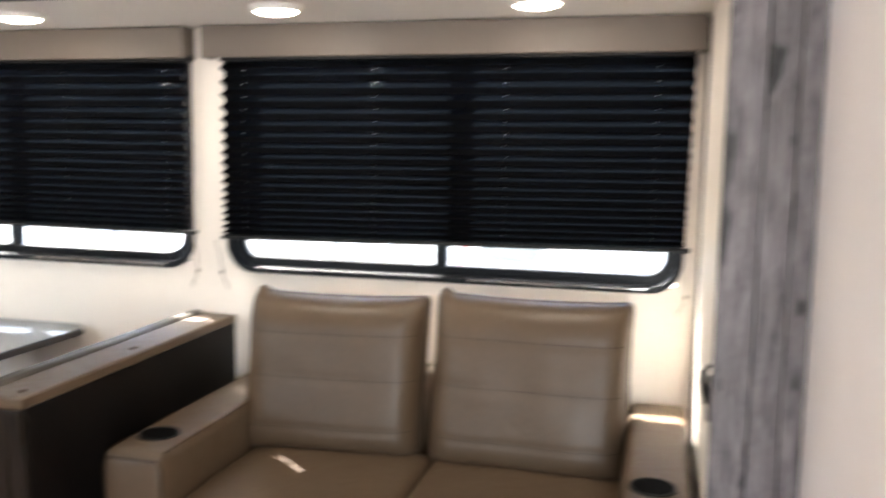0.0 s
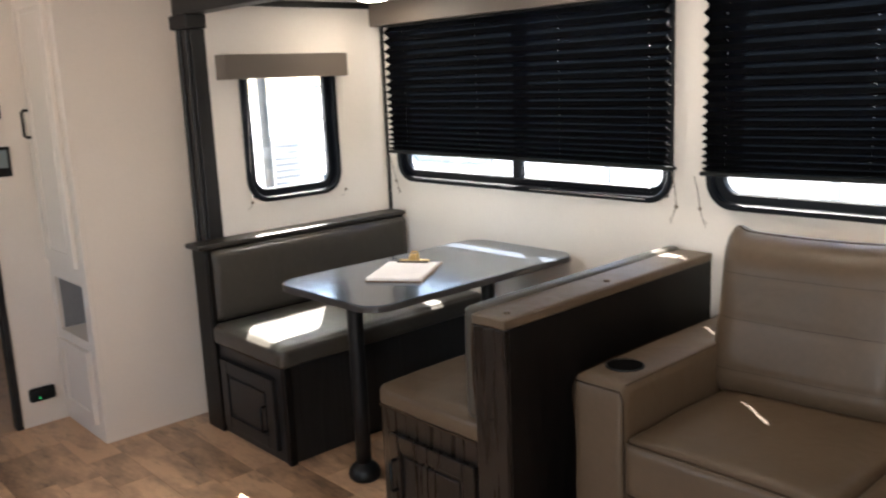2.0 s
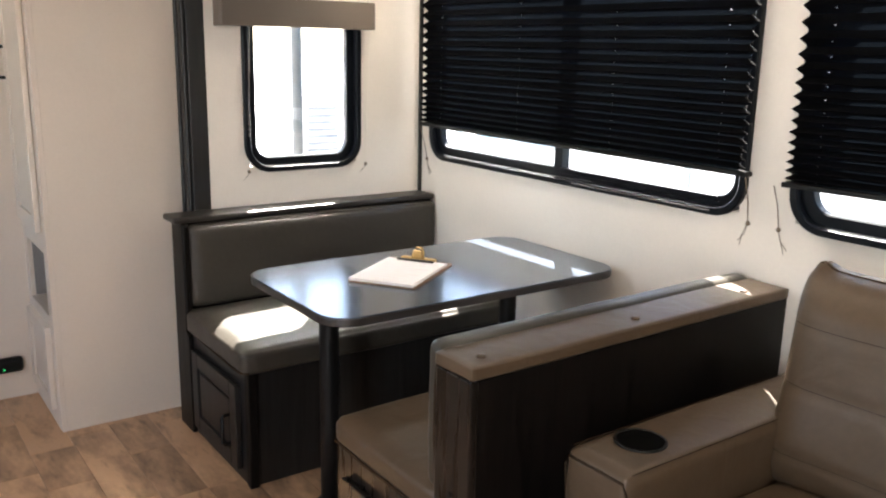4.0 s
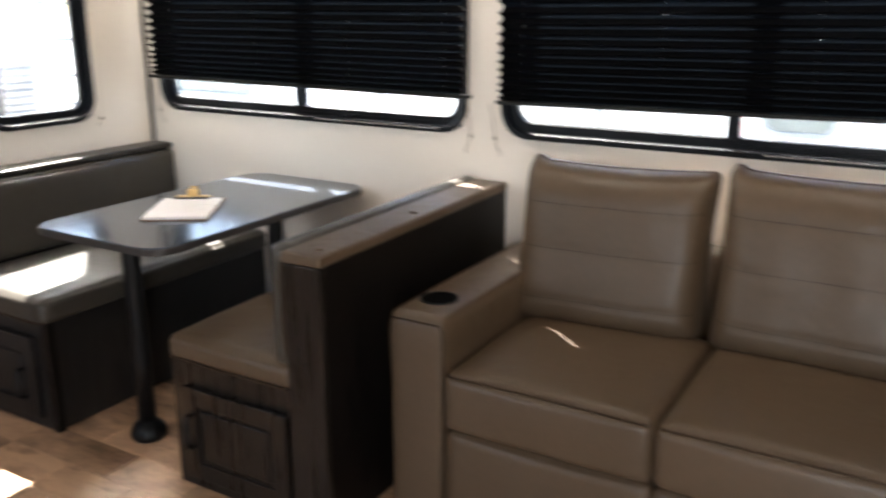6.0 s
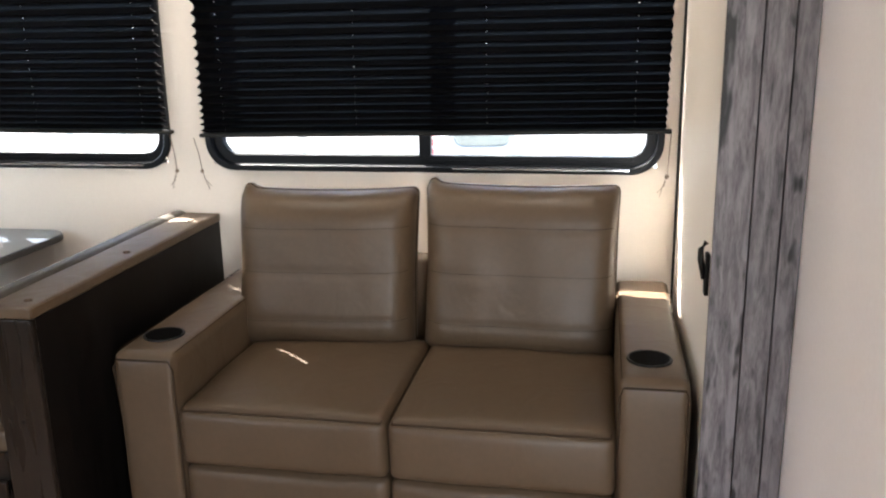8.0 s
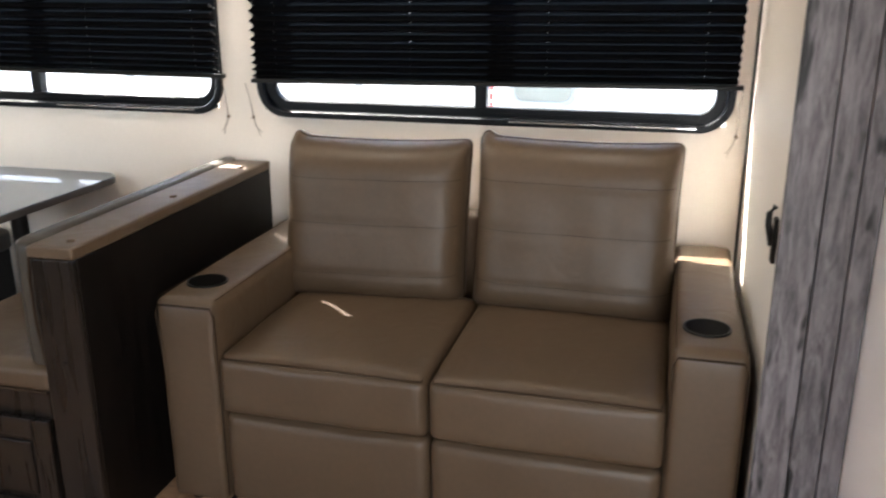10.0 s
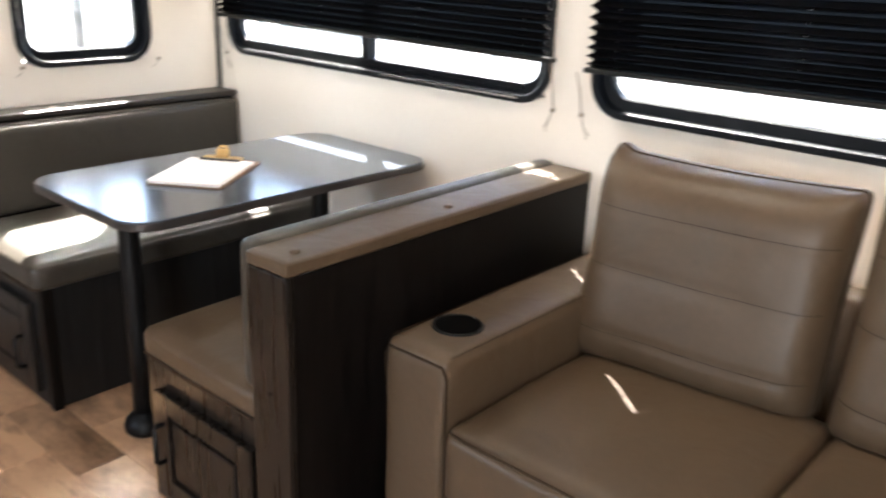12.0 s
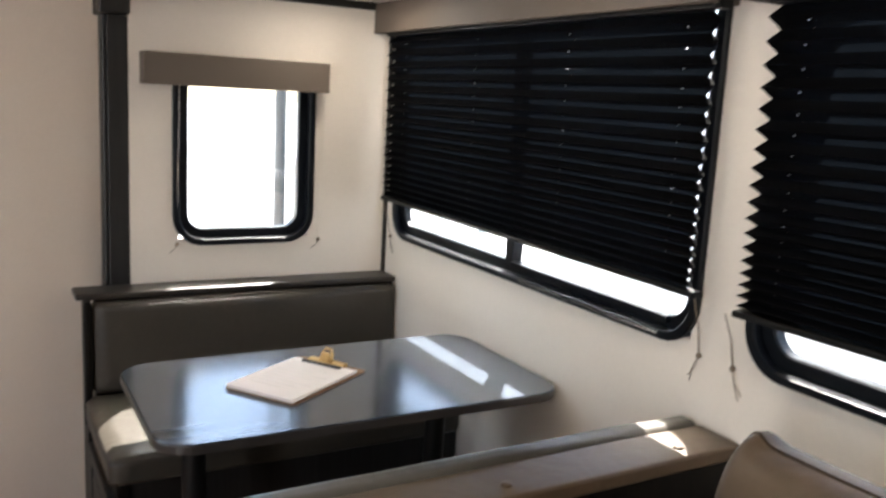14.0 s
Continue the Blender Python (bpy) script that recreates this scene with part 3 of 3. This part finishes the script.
for x, s, zt in ((-1.142, -1, 1.12), (-1.043, 1, 1.11), (-2.775, 1, 1.13), (0.602, -1, 1.13)):
    k = (x, YW - 0.008, 0.985)
    hold_down([(x - 0.004 * s, YW - 0.045, zt), (x - 0.002 * s, YW - 0.02, 1.05), (x, YW - 0.009, 0.99)],
              [[k, (x + 0.008 * s, YW - 0.008, 0.955), (x + 0.03 * s, YW - 0.006, 0.93)], [k, (x + 0.014 * s, YW - 0.012, 0.95), (x + 0.022 * s, YW - 0.006, 0.918)]], k,
              "thin beige blind cord knotted at a clip on the wall")
for y, s in ((2.485, -1), (3.008, -1)):
    k = (XL + 0.008, y, 0.972)
    hold_down([(XL + 0.05, y, 1.522), (XL + 0.02, y, 1.2), (XL + 0.009, y, 0.98)],
              [[k, (XL + 0.008, y + 0.008 * s, 0.955), (XL + 0.006, y + 0.026 * s, 0.94)]], k, "thin beige blind cord knotted beside the small window", 0.0007, WALL)

# ---- ceiling lamps of the slide-out ----


def puck_lamp(x, y):
    l = thing("ceiling_lamp", (x, y, ZC - 0.002), "round surface-mounted warm ceiling lamp, lit", "lamp", "slide-out ceiling lamps")
    part("housing", lathe(x, y, [(0.078, ZC - 0.002), (0.080, ZC - 0.010), (0.074, ZC - 0.020), (0.066, ZC - 0.022), (0.062, ZC - 0.012), (0.001, ZC - 0.012)]), WHITE_PLASTIC, l, smooth=True)
    part("lens", lathe(x, y, [(0.061, ZC - 0.014), (0.058, ZC - 0.022), (0.035, ZC - 0.028), (0.001, ZC - 0.030)]), LAMP, l, "glowing frosted lens", smooth=True)


for x, y in ((0.16, 2.88), (-0.62, 2.87), (-1.53, 2.88), (-2.50, 2.98)):
    puck_lamp(x, y)

# ---- dinette ----


def bar_handle(x, y, z0, z1, parent):
    part("handle", tube([(x, y + 0.012, z0), (x, y - 0.020, z0), (x, y - 0.026, z0 + 0.006), (x, y - 0.026, z1 - 0.006), (x, y - 0.020, z1), (x, y + 0.012, z1)], 0.0065, 8), BLACK, parent, "black bar handle", True)


def panel_door(x0, x1, y, z0, z1, parent, material, handle_x, hz):
    """A framed cabinet door with a raised field, its face towards -y at y."""
    d = part("door", box(x0, x1, y, y + 0.010, z0, z1, 0.002), material, parent)
    f = 0.055
    for a, b, c, e in ((x0, x0 + f, z0, z1), (x1 - f, x1, z0, z1), (x0 + f + 0.0005, x1 - f - 0.0005, z0, z0 + f), (x0 + f + 0.0005, x1 - f - 0.0005, z1 - f, z1)):
        part("rail", box(a, b, y - 0.010, y + 0.002, c, e, 0.003), material, d)
    part("field", box(x0 + f + 0.014, x1 - f - 0.014, y - 0.007, y + 0.002, z0 + f + 0.014, z1 - f - 0.014, 0.006), material, d)
    bar_handle(handle_x, y - 0.010, *hz, d)
    return d


b1 = thing("dinette_bench", (-2.49, 2.75, 0), "dark wood dinette bench with grey-taupe vinyl cushions under the small window", "bench", "dinette benches")
part("box", box(XL + 0.004, -2.190, 2.205, YW - 0.004, 0, 0.405, 0.003), CHARCOAL, b1)
part("end_panel", box(XL + 0.002, -2.178, 2.188, 2.2045, 0, 0.40, 0.003), CHARCOAL, b1)
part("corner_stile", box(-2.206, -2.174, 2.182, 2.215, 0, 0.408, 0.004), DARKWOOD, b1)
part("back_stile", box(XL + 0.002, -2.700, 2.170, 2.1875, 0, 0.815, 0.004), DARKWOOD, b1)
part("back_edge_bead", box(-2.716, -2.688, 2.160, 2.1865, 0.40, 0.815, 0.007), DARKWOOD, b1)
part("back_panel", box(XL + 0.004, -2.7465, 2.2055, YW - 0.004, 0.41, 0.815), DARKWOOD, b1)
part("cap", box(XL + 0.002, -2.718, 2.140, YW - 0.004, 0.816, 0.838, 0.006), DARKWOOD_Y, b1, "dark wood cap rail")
panel_door(-2.672, -2.250, 2.176, 0.045, 0.348, b1, CHARCOAL, -2.309, (0.120, 0.226))
part("seat_cushion", pillow(-2.715, -2.163, 2.164, YW - 0.006, 0.407, 0.492, 0.022, (0, 0.008, 0.004, 0, 0, 0.012), 16, wob=0.002), BENCHV, b1, smooth=True)
part("back_cushion", pillow(-2.7455, -2.702, 2.190, YW - 0.006, 0.495, 0.806, 0.022, (0, 0.016, 0.003, 0, 0, 0.006), 16, (0.74,), "z", 1, 0.003, 0.002), BENCHV, b1, smooth=True)
part("welt", tube([(-2.668, 2.168, 0.420), (-2.24, 2.160, 0.417), (-2.185, 2.164, 0.417), (-2.162, 2.182, 0.418)], 0.0045, 6), PIPING, b1, "dark sewn welt")

b2 = thing("dinette_bench", (-1.28, 2.75, 0), "dark wood dinette bench with taupe vinyl cushions backing the sofa", "bench", "dinette benches")
part("box", box(-1.555, -1.002, 2.205, YW - 0.004, 0, 0.405, 0.003), CHARCOAL, b2)
part("end_panel", box(-1.567, -1.088, 2.188, 2.2045, 0, 0.424, 0.003), LIT_OAK, b2)
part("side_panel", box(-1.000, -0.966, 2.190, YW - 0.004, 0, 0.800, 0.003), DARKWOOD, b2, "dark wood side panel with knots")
part("back_stile", box(-1.0865, -0.962, 2.168, 2.1895, 0, 0.800, 0.004), LIT_OAK, b2)
part("stile_screw", moved(lathe(0, 0, [(0.006, 0), (0.006, 0.003), (0.001, 0.004)], 10), Matrix.Translation((-1.023, 2.168, 0.527)) @ Matrix.Rotation(radians(90), 4, "X")), BLACK, b2)
part("back_core", box(-1.080, -1.0005, 2.1905, YW - 0.004, 0.41, 0.800), CHARCOAL, b2)
panel_door(-1.508, -1.104, 2.176, 0.045, 0.348, b2, LIT_OAK, -1.473, (0.155, 0.262))
part("seat_cushion", pillow(-1.566, -1.085, 2.176, YW - 0.006, 0.4245, 0.498, 0.022, (0.008, 0, 0.004, 0, 0, 0.012), 16, wob=0.002), SOFA, b2, smooth=True)
part("back_cushion", pillow(-1.150, -1.0805, 2.186, YW - 0.006, 0.49, 0.841, 0.026, (0.022, 0, 0.003, 0, 0, 0), 16, wob=0.002), BENCHV, b2, smooth=True)
part("top_pad", pillow(-1.092, -0.961, 2.168, YW - 0.005, 0.8005, 0.830, 0.005, (0, 0, 0, 0, 0, 0.003), 16, wob=0.0015), SOFA, b2, "taupe vinyl padded top", True)
for y in (2.226, 2.700, 3.135):
    part("button", lathe(-1.004, y, [(0.011, 0.829), (0.011, 0.8355), (0.008, 0.838), (0.001, 0.8385)], 14), SOFA, b2, smooth=True)
part("welt", tube([(-1.556, 2.177, 0.432), (-1.40, 2.172, 0.430), (-1.10, 2.173, 0.430)], 0.004, 6), PIPING, b2, "dark sewn welt")
part("welt", tube([(-1.094, 2.184, 0.50), (-1.104, 2.180, 0.62), (-1.104, 2.180, 0.74), (-1.096, 2.182, 0.82)], 0.004, 6), PIPING, b2)

# the bench stands slightly out of square to the wall
for ob in b2.children_recursive:
    for v in ob.data.vertices:
        v.co.x += -0.008 - 0.020 * (v.co.y + 2.75 - 2.15) / 1.14

# table on two black pedestals
TZ = 0.750
table = thing("dinette_table", (-1.905, 2.737, 0), "slate-grey laminate dinette table on black pedestal legs", "table")
tm = Matrix.Translation((-1.905, 2.737, 0))
part("tabletop", moved(slab(0.606, 1.088, 0.085, TZ - 0.024, TZ, 0.0015), tm), TABLE, table)
part("edge_band", moved(slab(0.612, 1.094, 0.088, TZ - 0.0255, TZ - 0.0035, 0.003), tm), TABLE_EDGE, table, "dark rounded edge band")
for y in (2.330, 3.03):
    leg = part("leg", lathe(-1.888, y, [(0.030, 0.02), (0.030, 0.30), (0.030, TZ - 0.04), (0.030, TZ - 0.03)], 24), BLACK, table, smooth=True)
    part("foot", lathe(-1.888, y, [(0.052, 0.0), (0.060, 0.010), (0.062, 0.024), (0.056, 0.042), (0.044, 0.056), (0.034, 0.064), (0.031, 0.068)], 28), BLACK, leg, "round black floor socket", True)
    part("top_flange", lathe(-1.888, y, [(0.031, TZ - 0.07), (0.045, TZ - 0.06), (0.080, TZ - 0.034), (0.085, TZ - 0.026)], 28), BLACK, leg)

# clipboard with papers
cm = Matrix.Translation((-1.933, 2.620, TZ)) @ Matrix.Rotation(radians(34), 4, "Z")
clip = thing("clipboard", (-1.933, 2.620, TZ), "brown clipboard with white papers and a brass clip on the table", "clipboard")
part("board", moved(slab(0.228, 0.335, 0.012, 0.0005, 0.004), cm), HARDBOARD, clip)
for i, (dx, dy, a) in enumerate(((0, -0.004, 0), (0.002, -0.002, 0.8), (-0.001, -0.005, -0.6))):
    part("sheet", moved(box(-0.106, 0.106, -0.162, 0.132, 0.0045 + 0.0030 * i, 0.0070 + 0.0030 * i), cm @ pose(dx, dy, 0, 0, 0, a)), PAPER, clip)
for i in range(9):
    part("print_line", moved(box(-0.085, 0.085 - 0.03 * (i % 3), 0.085 - 0.024 * i, 0.088 - 0.024 * i, 0.0131, 0.0134), cm), INK, clip)
part("clip_plate", moved(box(-0.062, 0.062, 0.128, 0.152, 0.004, 0.020, 0.004), cm), BRASS, clip, "brass spring clip")
part("clip_jaw", moved(box(-0.066, 0.066, 0.104, 0.112, 0.012, 0.021, 0.003), cm), TABLE_EDGE, clip)
part("clip_lever", moved(tube([(-0.019, 0.130, 0.016), (-0.017, 0.138, 0.040), (-0.009, 0.143, 0.052), (0.009, 0.143, 0.052), (0.017, 0.138, 0.040), (0.019, 0.130, 0.016)], 0.0045, 8), cm), BRASS, clip, smooth=True)
part("clip_arch", moved(box(-0.014, 0.014, 0.126, 0.136, 0.018, 0.046, 0.004), cm), BRASS, clip)

# ---- sofa ----
sofa = thing("sofa", (-0.14, 2.80, 0), "taupe-brown vinyl reclining loveseat with cup holders under the window", "sofa")
AX = ((-0.898, -0.722), (0.446, 0.616))
part("base", box(-0.722, 0.446, 2.45, 3.20, 0.045, 0.33, 0.01), SOFA, sofa)
part("back_frame", pillow(-0.720, 0.444, 3.14, 3.245, 0.33, 0.72, 0.03, n=8), SOFA, sofa, smooth=True)
for x0, x1 in AX:
    a = part("arm", pillow(x0, x1, 2.372, 3.235, 0.035, 0.641, 0.020, (0.003, 0.003, 0.008, 0, 0, 0.005), 18, wob=0.002), SOFA, sofa, smooth=True)
    cx, cy = (x0 + x1) / 2 - 0.008, 2.513
    cup = part("cup_holder", lathe(cx, cy, [(0.0575, 0.641), (0.0575, 0.6485), (0.0560, 0.6500), (0.0535, 0.6500), (0.0520, 0.6488), (0.050, 0.6480)]), BLACK, a, "black plastic cup holder", True)
    # flat disc; the dark of a sunken well is put into its black
    part("well", lathe(cx, cy, [(0.0525, 0.6475), (0.0515, 0.6484), (0.030, 0.6483), (0.001, 0.6482)]), CUP, cup, "flat black disc carrying the shade of the cup well")
    part("piping", tube([(x0 + 0.004, 2.385, 0.42), (x0 + 0.002, 2.372, 0.600), (x0 + 0.012, 2.370, 0.624), (x1 - 0.012, 2.370, 0.624), (x1 - 0.002, 2.372, 0.600), (x1 - 0.003, 2.378, 0.3), (x1 - 0.003, 2.378, 0.06)], 0.003, 6), PIPING, a, "dark sewn piping", True)
    for fx in (x0 + 0.04, x1 - 0.04):
        part("foot", lathe(fx, 2.44, [(0.018, 0), (0.022, 0.006), (0.02, 0.04)], 14), BLACK, a)
    for s in (0, 1):
        xx = (x0 + 0.006, x1 - 0.006)[s]
        part("top_seam", tube([(xx, 2.39, 0.6405), (xx, 2.8, 0.6415), (xx, 3.2, 0.6405)], 0.0013, 5), PIPING, a)
SX = ((-0.7205, -0.1415), (-0.1385, 0.4445))
for x0, x1 in SX:
    part("seat_cushion", pillow(x0, x1, 2.366, 2.98, 0.325, 0.490, 0.022, (0, 0, 0.012, 0, 0, 0.022), 18, wob=0.003), SOFA, sofa, smooth=True)
    part("seat_piping", tube([(x0 + 0.012, 2.40, 0.488), (x0 + 0.014, 2.371, 0.486)] + [(x0 + (x1 - x0) * i / 10, 2.364 - 0.006 * math.sin(math.pi * i / 10), 0.487 + 0.006 * math.sin(math.pi * i / 10)) for i in range(1, 10)] + [(x1 - 0.014, 2.371, 0.486), (x1 - 0.012, 2.40, 0.488)], 0.0028, 6), PIPING, sofa, smooth=True)
    part("footrest", pillow(x0, x1, 2.378, 2.45, 0.045, 0.318, 0.022, (0, 0, 0.012, 0, 0, 0.0), 14, wob=0.003), SOFA, sofa, smooth=True)
for (x0, x1), top, yaw, mid in (((-0.772, -0.190), 0.978, 5.0, 2.965), ((-0.160, 0.449), 0.996, -1.0, 2.975)):
    bm, rim, lines = knife_cushion(x0, x1, 0.0, 0.478, top, 0.235)
    cx = (x0 + x1) / 2

    def lean(p):
        return Vector((p.x, p.y + mid + (p.z - 0.49) * 0.20 + math.tan(radians(yaw)) * (p.x - cx), p.z))

    for v in bm.verts:
        v.co = lean(v.co)
    c = part("back_cushion", bm, SOFA, sofa, smooth=True)
    part("piping", tube([lean(p) for p in rim], 0.0028, 6), PIPING, c, "dark sewn piping", True)
    for ln in lines:
        part("seam", tube([lean(p) for p in ln], 0.0009, 5), PIPING, c)

# lock on the end wall beside the sofa
lock = thing("wall_latch", (XR, 2.39, 0.92), "black slide-out travel latch on the end wall", "latch")
part("plate", box(XR - 0.010, XR, 2.375, 2.405, 0.862, 0.962, 0.003), BLACK, lock)
part("lever", tube([(XR - 0.010, 2.392, 0.90), (XR - 0.020, 2.392, 0.945), (XR - 0.020, 2.400, 0.968), (XR - 0.008, 2.400, 0.985)], 0.007, 8), BLACK, lock, smooth=True)

# ---- white wardrobe cabinet and the partition's fittings ----
CX0, CX1, CY = -3.433, -2.9725, 1.775
ward = thing("wardrobe_cabinet", (-3.2, 2.0, 0), "tall white cabinet with an open niche beside the dinette", "cabinet")
part("side_panel", box(CX1 - 0.02, CX1, CY + 0.0005, 2.2615, 0, ZM - 0.001, 0.001), ALMOND, ward)
part("back_panel", box(CX0, CX1 - 0.021, 2.20, 2.26, 0, ZM - 0.001), ALMOND, ward)
bm = bmesh.new()
for x0, x1, z0, z1 in ((CX0, -3.375, 0, ZM - 0.001), (-3.040, CX1, 0, ZM - 0.001), (-3.3745, -3.0405, 0, 0.085), (-3.3745, -3.0405, 0.395, 0.445), (-3.3745, -3.0405, 0.690, 0.785), (-3.3745, -3.0405, 1.88, ZM - 0.001)):
    box(x0, x1, CY - 0.018, CY, z0, z1, 0.001, bm=bm)
part("face_frame", bm, ALMOND, ward)
# the recess's shade is put into the grey of back, top and sides
niche = part("niche", box(-3.375, -3.040, 2.02, 2.03, 0.445, 0.690), NICHE, ward, "grey niche back with the shade of the recess in its colour")
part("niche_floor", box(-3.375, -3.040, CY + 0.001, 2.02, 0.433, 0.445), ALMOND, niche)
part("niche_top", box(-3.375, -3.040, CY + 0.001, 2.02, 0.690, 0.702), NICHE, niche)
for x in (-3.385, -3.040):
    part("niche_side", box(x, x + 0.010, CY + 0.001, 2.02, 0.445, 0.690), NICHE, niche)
d = panel_door(-3.385, -3.030, CY - 0.031, 0.770, 1.895, ward, ALMOND, -3.355, (1.315, 1.430))
d2 = part("door", box(-3.385, -3.030, CY - 0.031, CY - 0.019, 0.075, 0.405, 0.002), ALMOND, ward)
for a, b, c, e in ((-3.385, -3.335, 0.075, 0.405), (-3.08, -3.03, 0.075, 0.405), (-3.3345, -3.0805, 0.075, 0.125), (-3.3345, -3.0805, 0.355, 0.405)):
    part("rail", box(a, b, CY - 0.040, CY - 0.030, c, e, 0.003), ALMOND, d2)
for y0, y1, z0, z1, lab in ((1.585, 1.645, 1.400, 1.468, "small black control panel on the white partition"), (1.590, 1.660, 1.150, 1.280, "black switch plate on the white partition")):
    s = thing("switch_panel", (-3.435, (y0 + y1) / 2, z0), lab, "switch", "wall controls")
    part("plate", box(-3.435, -3.424, y0, y1, z0, z1, 0.003), BLACK, s)
    part("screen", box(-3.4245, -3.421, y0 + 0.014, y1 - 0.014, z0 + (z1 - z0) * 0.3, z1 - 0.014, 0.001), TRAILER_GLASS, s)
det = thing("gas_detector", (-3.435, 1.65, 0.11), "black gas detector with a green light on the partition", "detector")
part("case", box(-3.435, -3.400, 1.592, 1.708, 0.118, 0.182, 0.015, 3), BLACK, det, smooth=True)
part("led", box(-3.4005, -3.397, 1.628, 1.637, 0.135, 0.140), LED, det, "glowing green light")

# ---- outside ----
setting("ground", box(-150, 150, -150, 150, -0.95, -0.80), GRAVEL, "pale gravel lot outside the trailer", "ground")


def parked_trailer(x0, x1, y, label):
    """A white travel trailer whose long side faces -y."""
    t = thing("parked_trailer", ((x0 + x1) / 2, y, -0.8), label, "trailer")
    part("body", box(x0, x1, y, y + 2.3, -0.30, 2.0, 0.06, 3), TRAILER, t)
    part("skirt", box(x0 + 0.02, x1 - 0.02, y - 0.006, y + 0.03, -0.30, 0.02, 0.004), TRAILER_TRIM, t)
    for wx, ww in ((-0.255, 0.36), (-4.2, 0.9), (2.6, 0.9)):
        w = part("window", moved(ring(ww, 0.56, 0.08, 0.03, 0.055, -0.02, 0.03), Matrix.Translation((wx, y, 1.10))), TRAILER_TRIM, t)
        part("pane", box(wx - ww / 2 + 0.02, wx + ww / 2 - 0.02, y - 0.006, y + 0.02, 0.845, 1.355), TRAILER_GLASS, w)
    for x in (-4.9, -2.75, -1.30, 1.6):
        part("trim_strip", box(x, x + 0.045, y - 0.012, y + 0.03, -0.25, 1.95, 0.004), TRAILER_TRIM, t)
    for i in range(3):
        part("decal", box(-0.538, -0.520, y - 0.006, y + 0.01, 0.80 + 0.05 * i, 0.835 + 0.05 * i), RED, t, "small red decal mark")
    for x in (-3.4, -2.55):
        m = Matrix.Translation((x, y + 0.2, -0.44)) @ Matrix.Rotation(radians(90), 4, "X")
        wh = part("wheel", moved(lathe(0, 0, [(0.2, -0.1), (0.34, -0.1), (0.36, -0.06), (0.36, 0.06), (0.34, 0.1), (0.2, 0.1)], 28), m), BLACK, t)
        part("rim", moved(lathe(0, 0, [(0.05, 0.09), (0.19, 0.085), (0.2, 0.06)], 24), m), TRAILER_TRIM, wh)
    return t


parked_trailer(-4.0, 5.2, 5.0, "white parked travel trailer with pale grey trim outside")
cabinet = thing("utility_cabinet", (-4.12, 3.40, -0.8), "pale grey outdoor utility cabinet with a louvred front", "cabinet")
part("body", box(-4.24, -4.00, 3.29, 3.52, -0.80, 1.19, 0.01), TRAILER, cabinet)
for i in range(8):
    part("louvre", moved(box(-0.004, 0.02, 3.31, 3.50, -0.003, 0.026), Matrix.Translation((-4.00, 0, 0.87 + 0.038 * i)) @ Matrix.Rotation(radians(30), 4, "Y")), LOUVRE, cabinet)
pole = thing("awning_pole", (-3.86, 3.19, -0.8), "grey metal pole standing outside", "pole")
part("tube", tube([(-3.86, 3.19, -0.80), (-3.86, 3.19, 2.4)], 0.029, 14), POLE_METAL, pole)
part("base", box(-3.94, -3.78, 3.13, 3.25, -0.80, -0.78, 0.004), TRAILER_TRIM, pole)
ladder = thing("ladder", (-6.25, 5.25, -0.8), "white metal access ladder with grey treads on the lot", "ladder")
for y in (5.05, 5.45):
    part("rail", tube([(-6.25, y, -0.80), (-6.25, y, 1.75)], 0.016, 10), TRAILER, ladder)
for z in (-0.4, -0.05, 0.30, 0.62, 0.86, 1.16, 1.46):
    part("tread", box(-6.275, -6.205, 5.05, 5.45, z - 0.014, z + 0.014, 0.004), DARK_TRIM, ladder)

# ---- floor planks ----
rng = random.Random(7)
meshes = {}
floor_ob = bpy.data.objects["floor"]
ROW, y = 0.150, 1.02
rest = bmesh.new()
while y < 2.60:
    x = -3.43 - rng.random() * 0.3
    while x < 0.80:
        ln = rng.choice((0.30, 0.38, 0.46, 0.60))
        x0, x1 = max(x, -3.43), min(x + ln, 0.805)
        if x1 - x0 > 0.04:
            key = round(x1 - x0, 3)
            if key not in meshes:
                b = box(0, key - 0.0012, 0, ROW - 0.0012, -0.0045, 0.0, 0.0009, 1)
                me = bpy.data.meshes.new("plank")
                b.to_mesh(me)
                b.free()
                me.materials.append(PLANK)
                meshes[key] = me
            p = new("plank", meshes[key])
            p.parent = floor_ob
            p.location = (x0, y, -0.0003 * rng.random())
        x += ln
    y += ROW
for x0, x1, y0, y1 in ((-5.15, -3.436, -0.5, 2.28), (-3.43, 1.85, -0.5, 1.0175), (0.81, 1.85, 1.02, 2.2)):
    yy = y0
    while yy < y1 - 0.02:
        xx = x0
        while xx < x1 - 0.02:
            ln = rng.choice((0.46, 0.6, 0.75))
            box(xx, min(xx + ln, x1) - 0.0022, yy, min(yy + ROW, y1) - 0.0022, -0.0045, -0.0002, bm=rest)
            xx += ln
        yy += ROW
tagged(part("planks", rest, PLANK, floor_ob), kind="stuff")
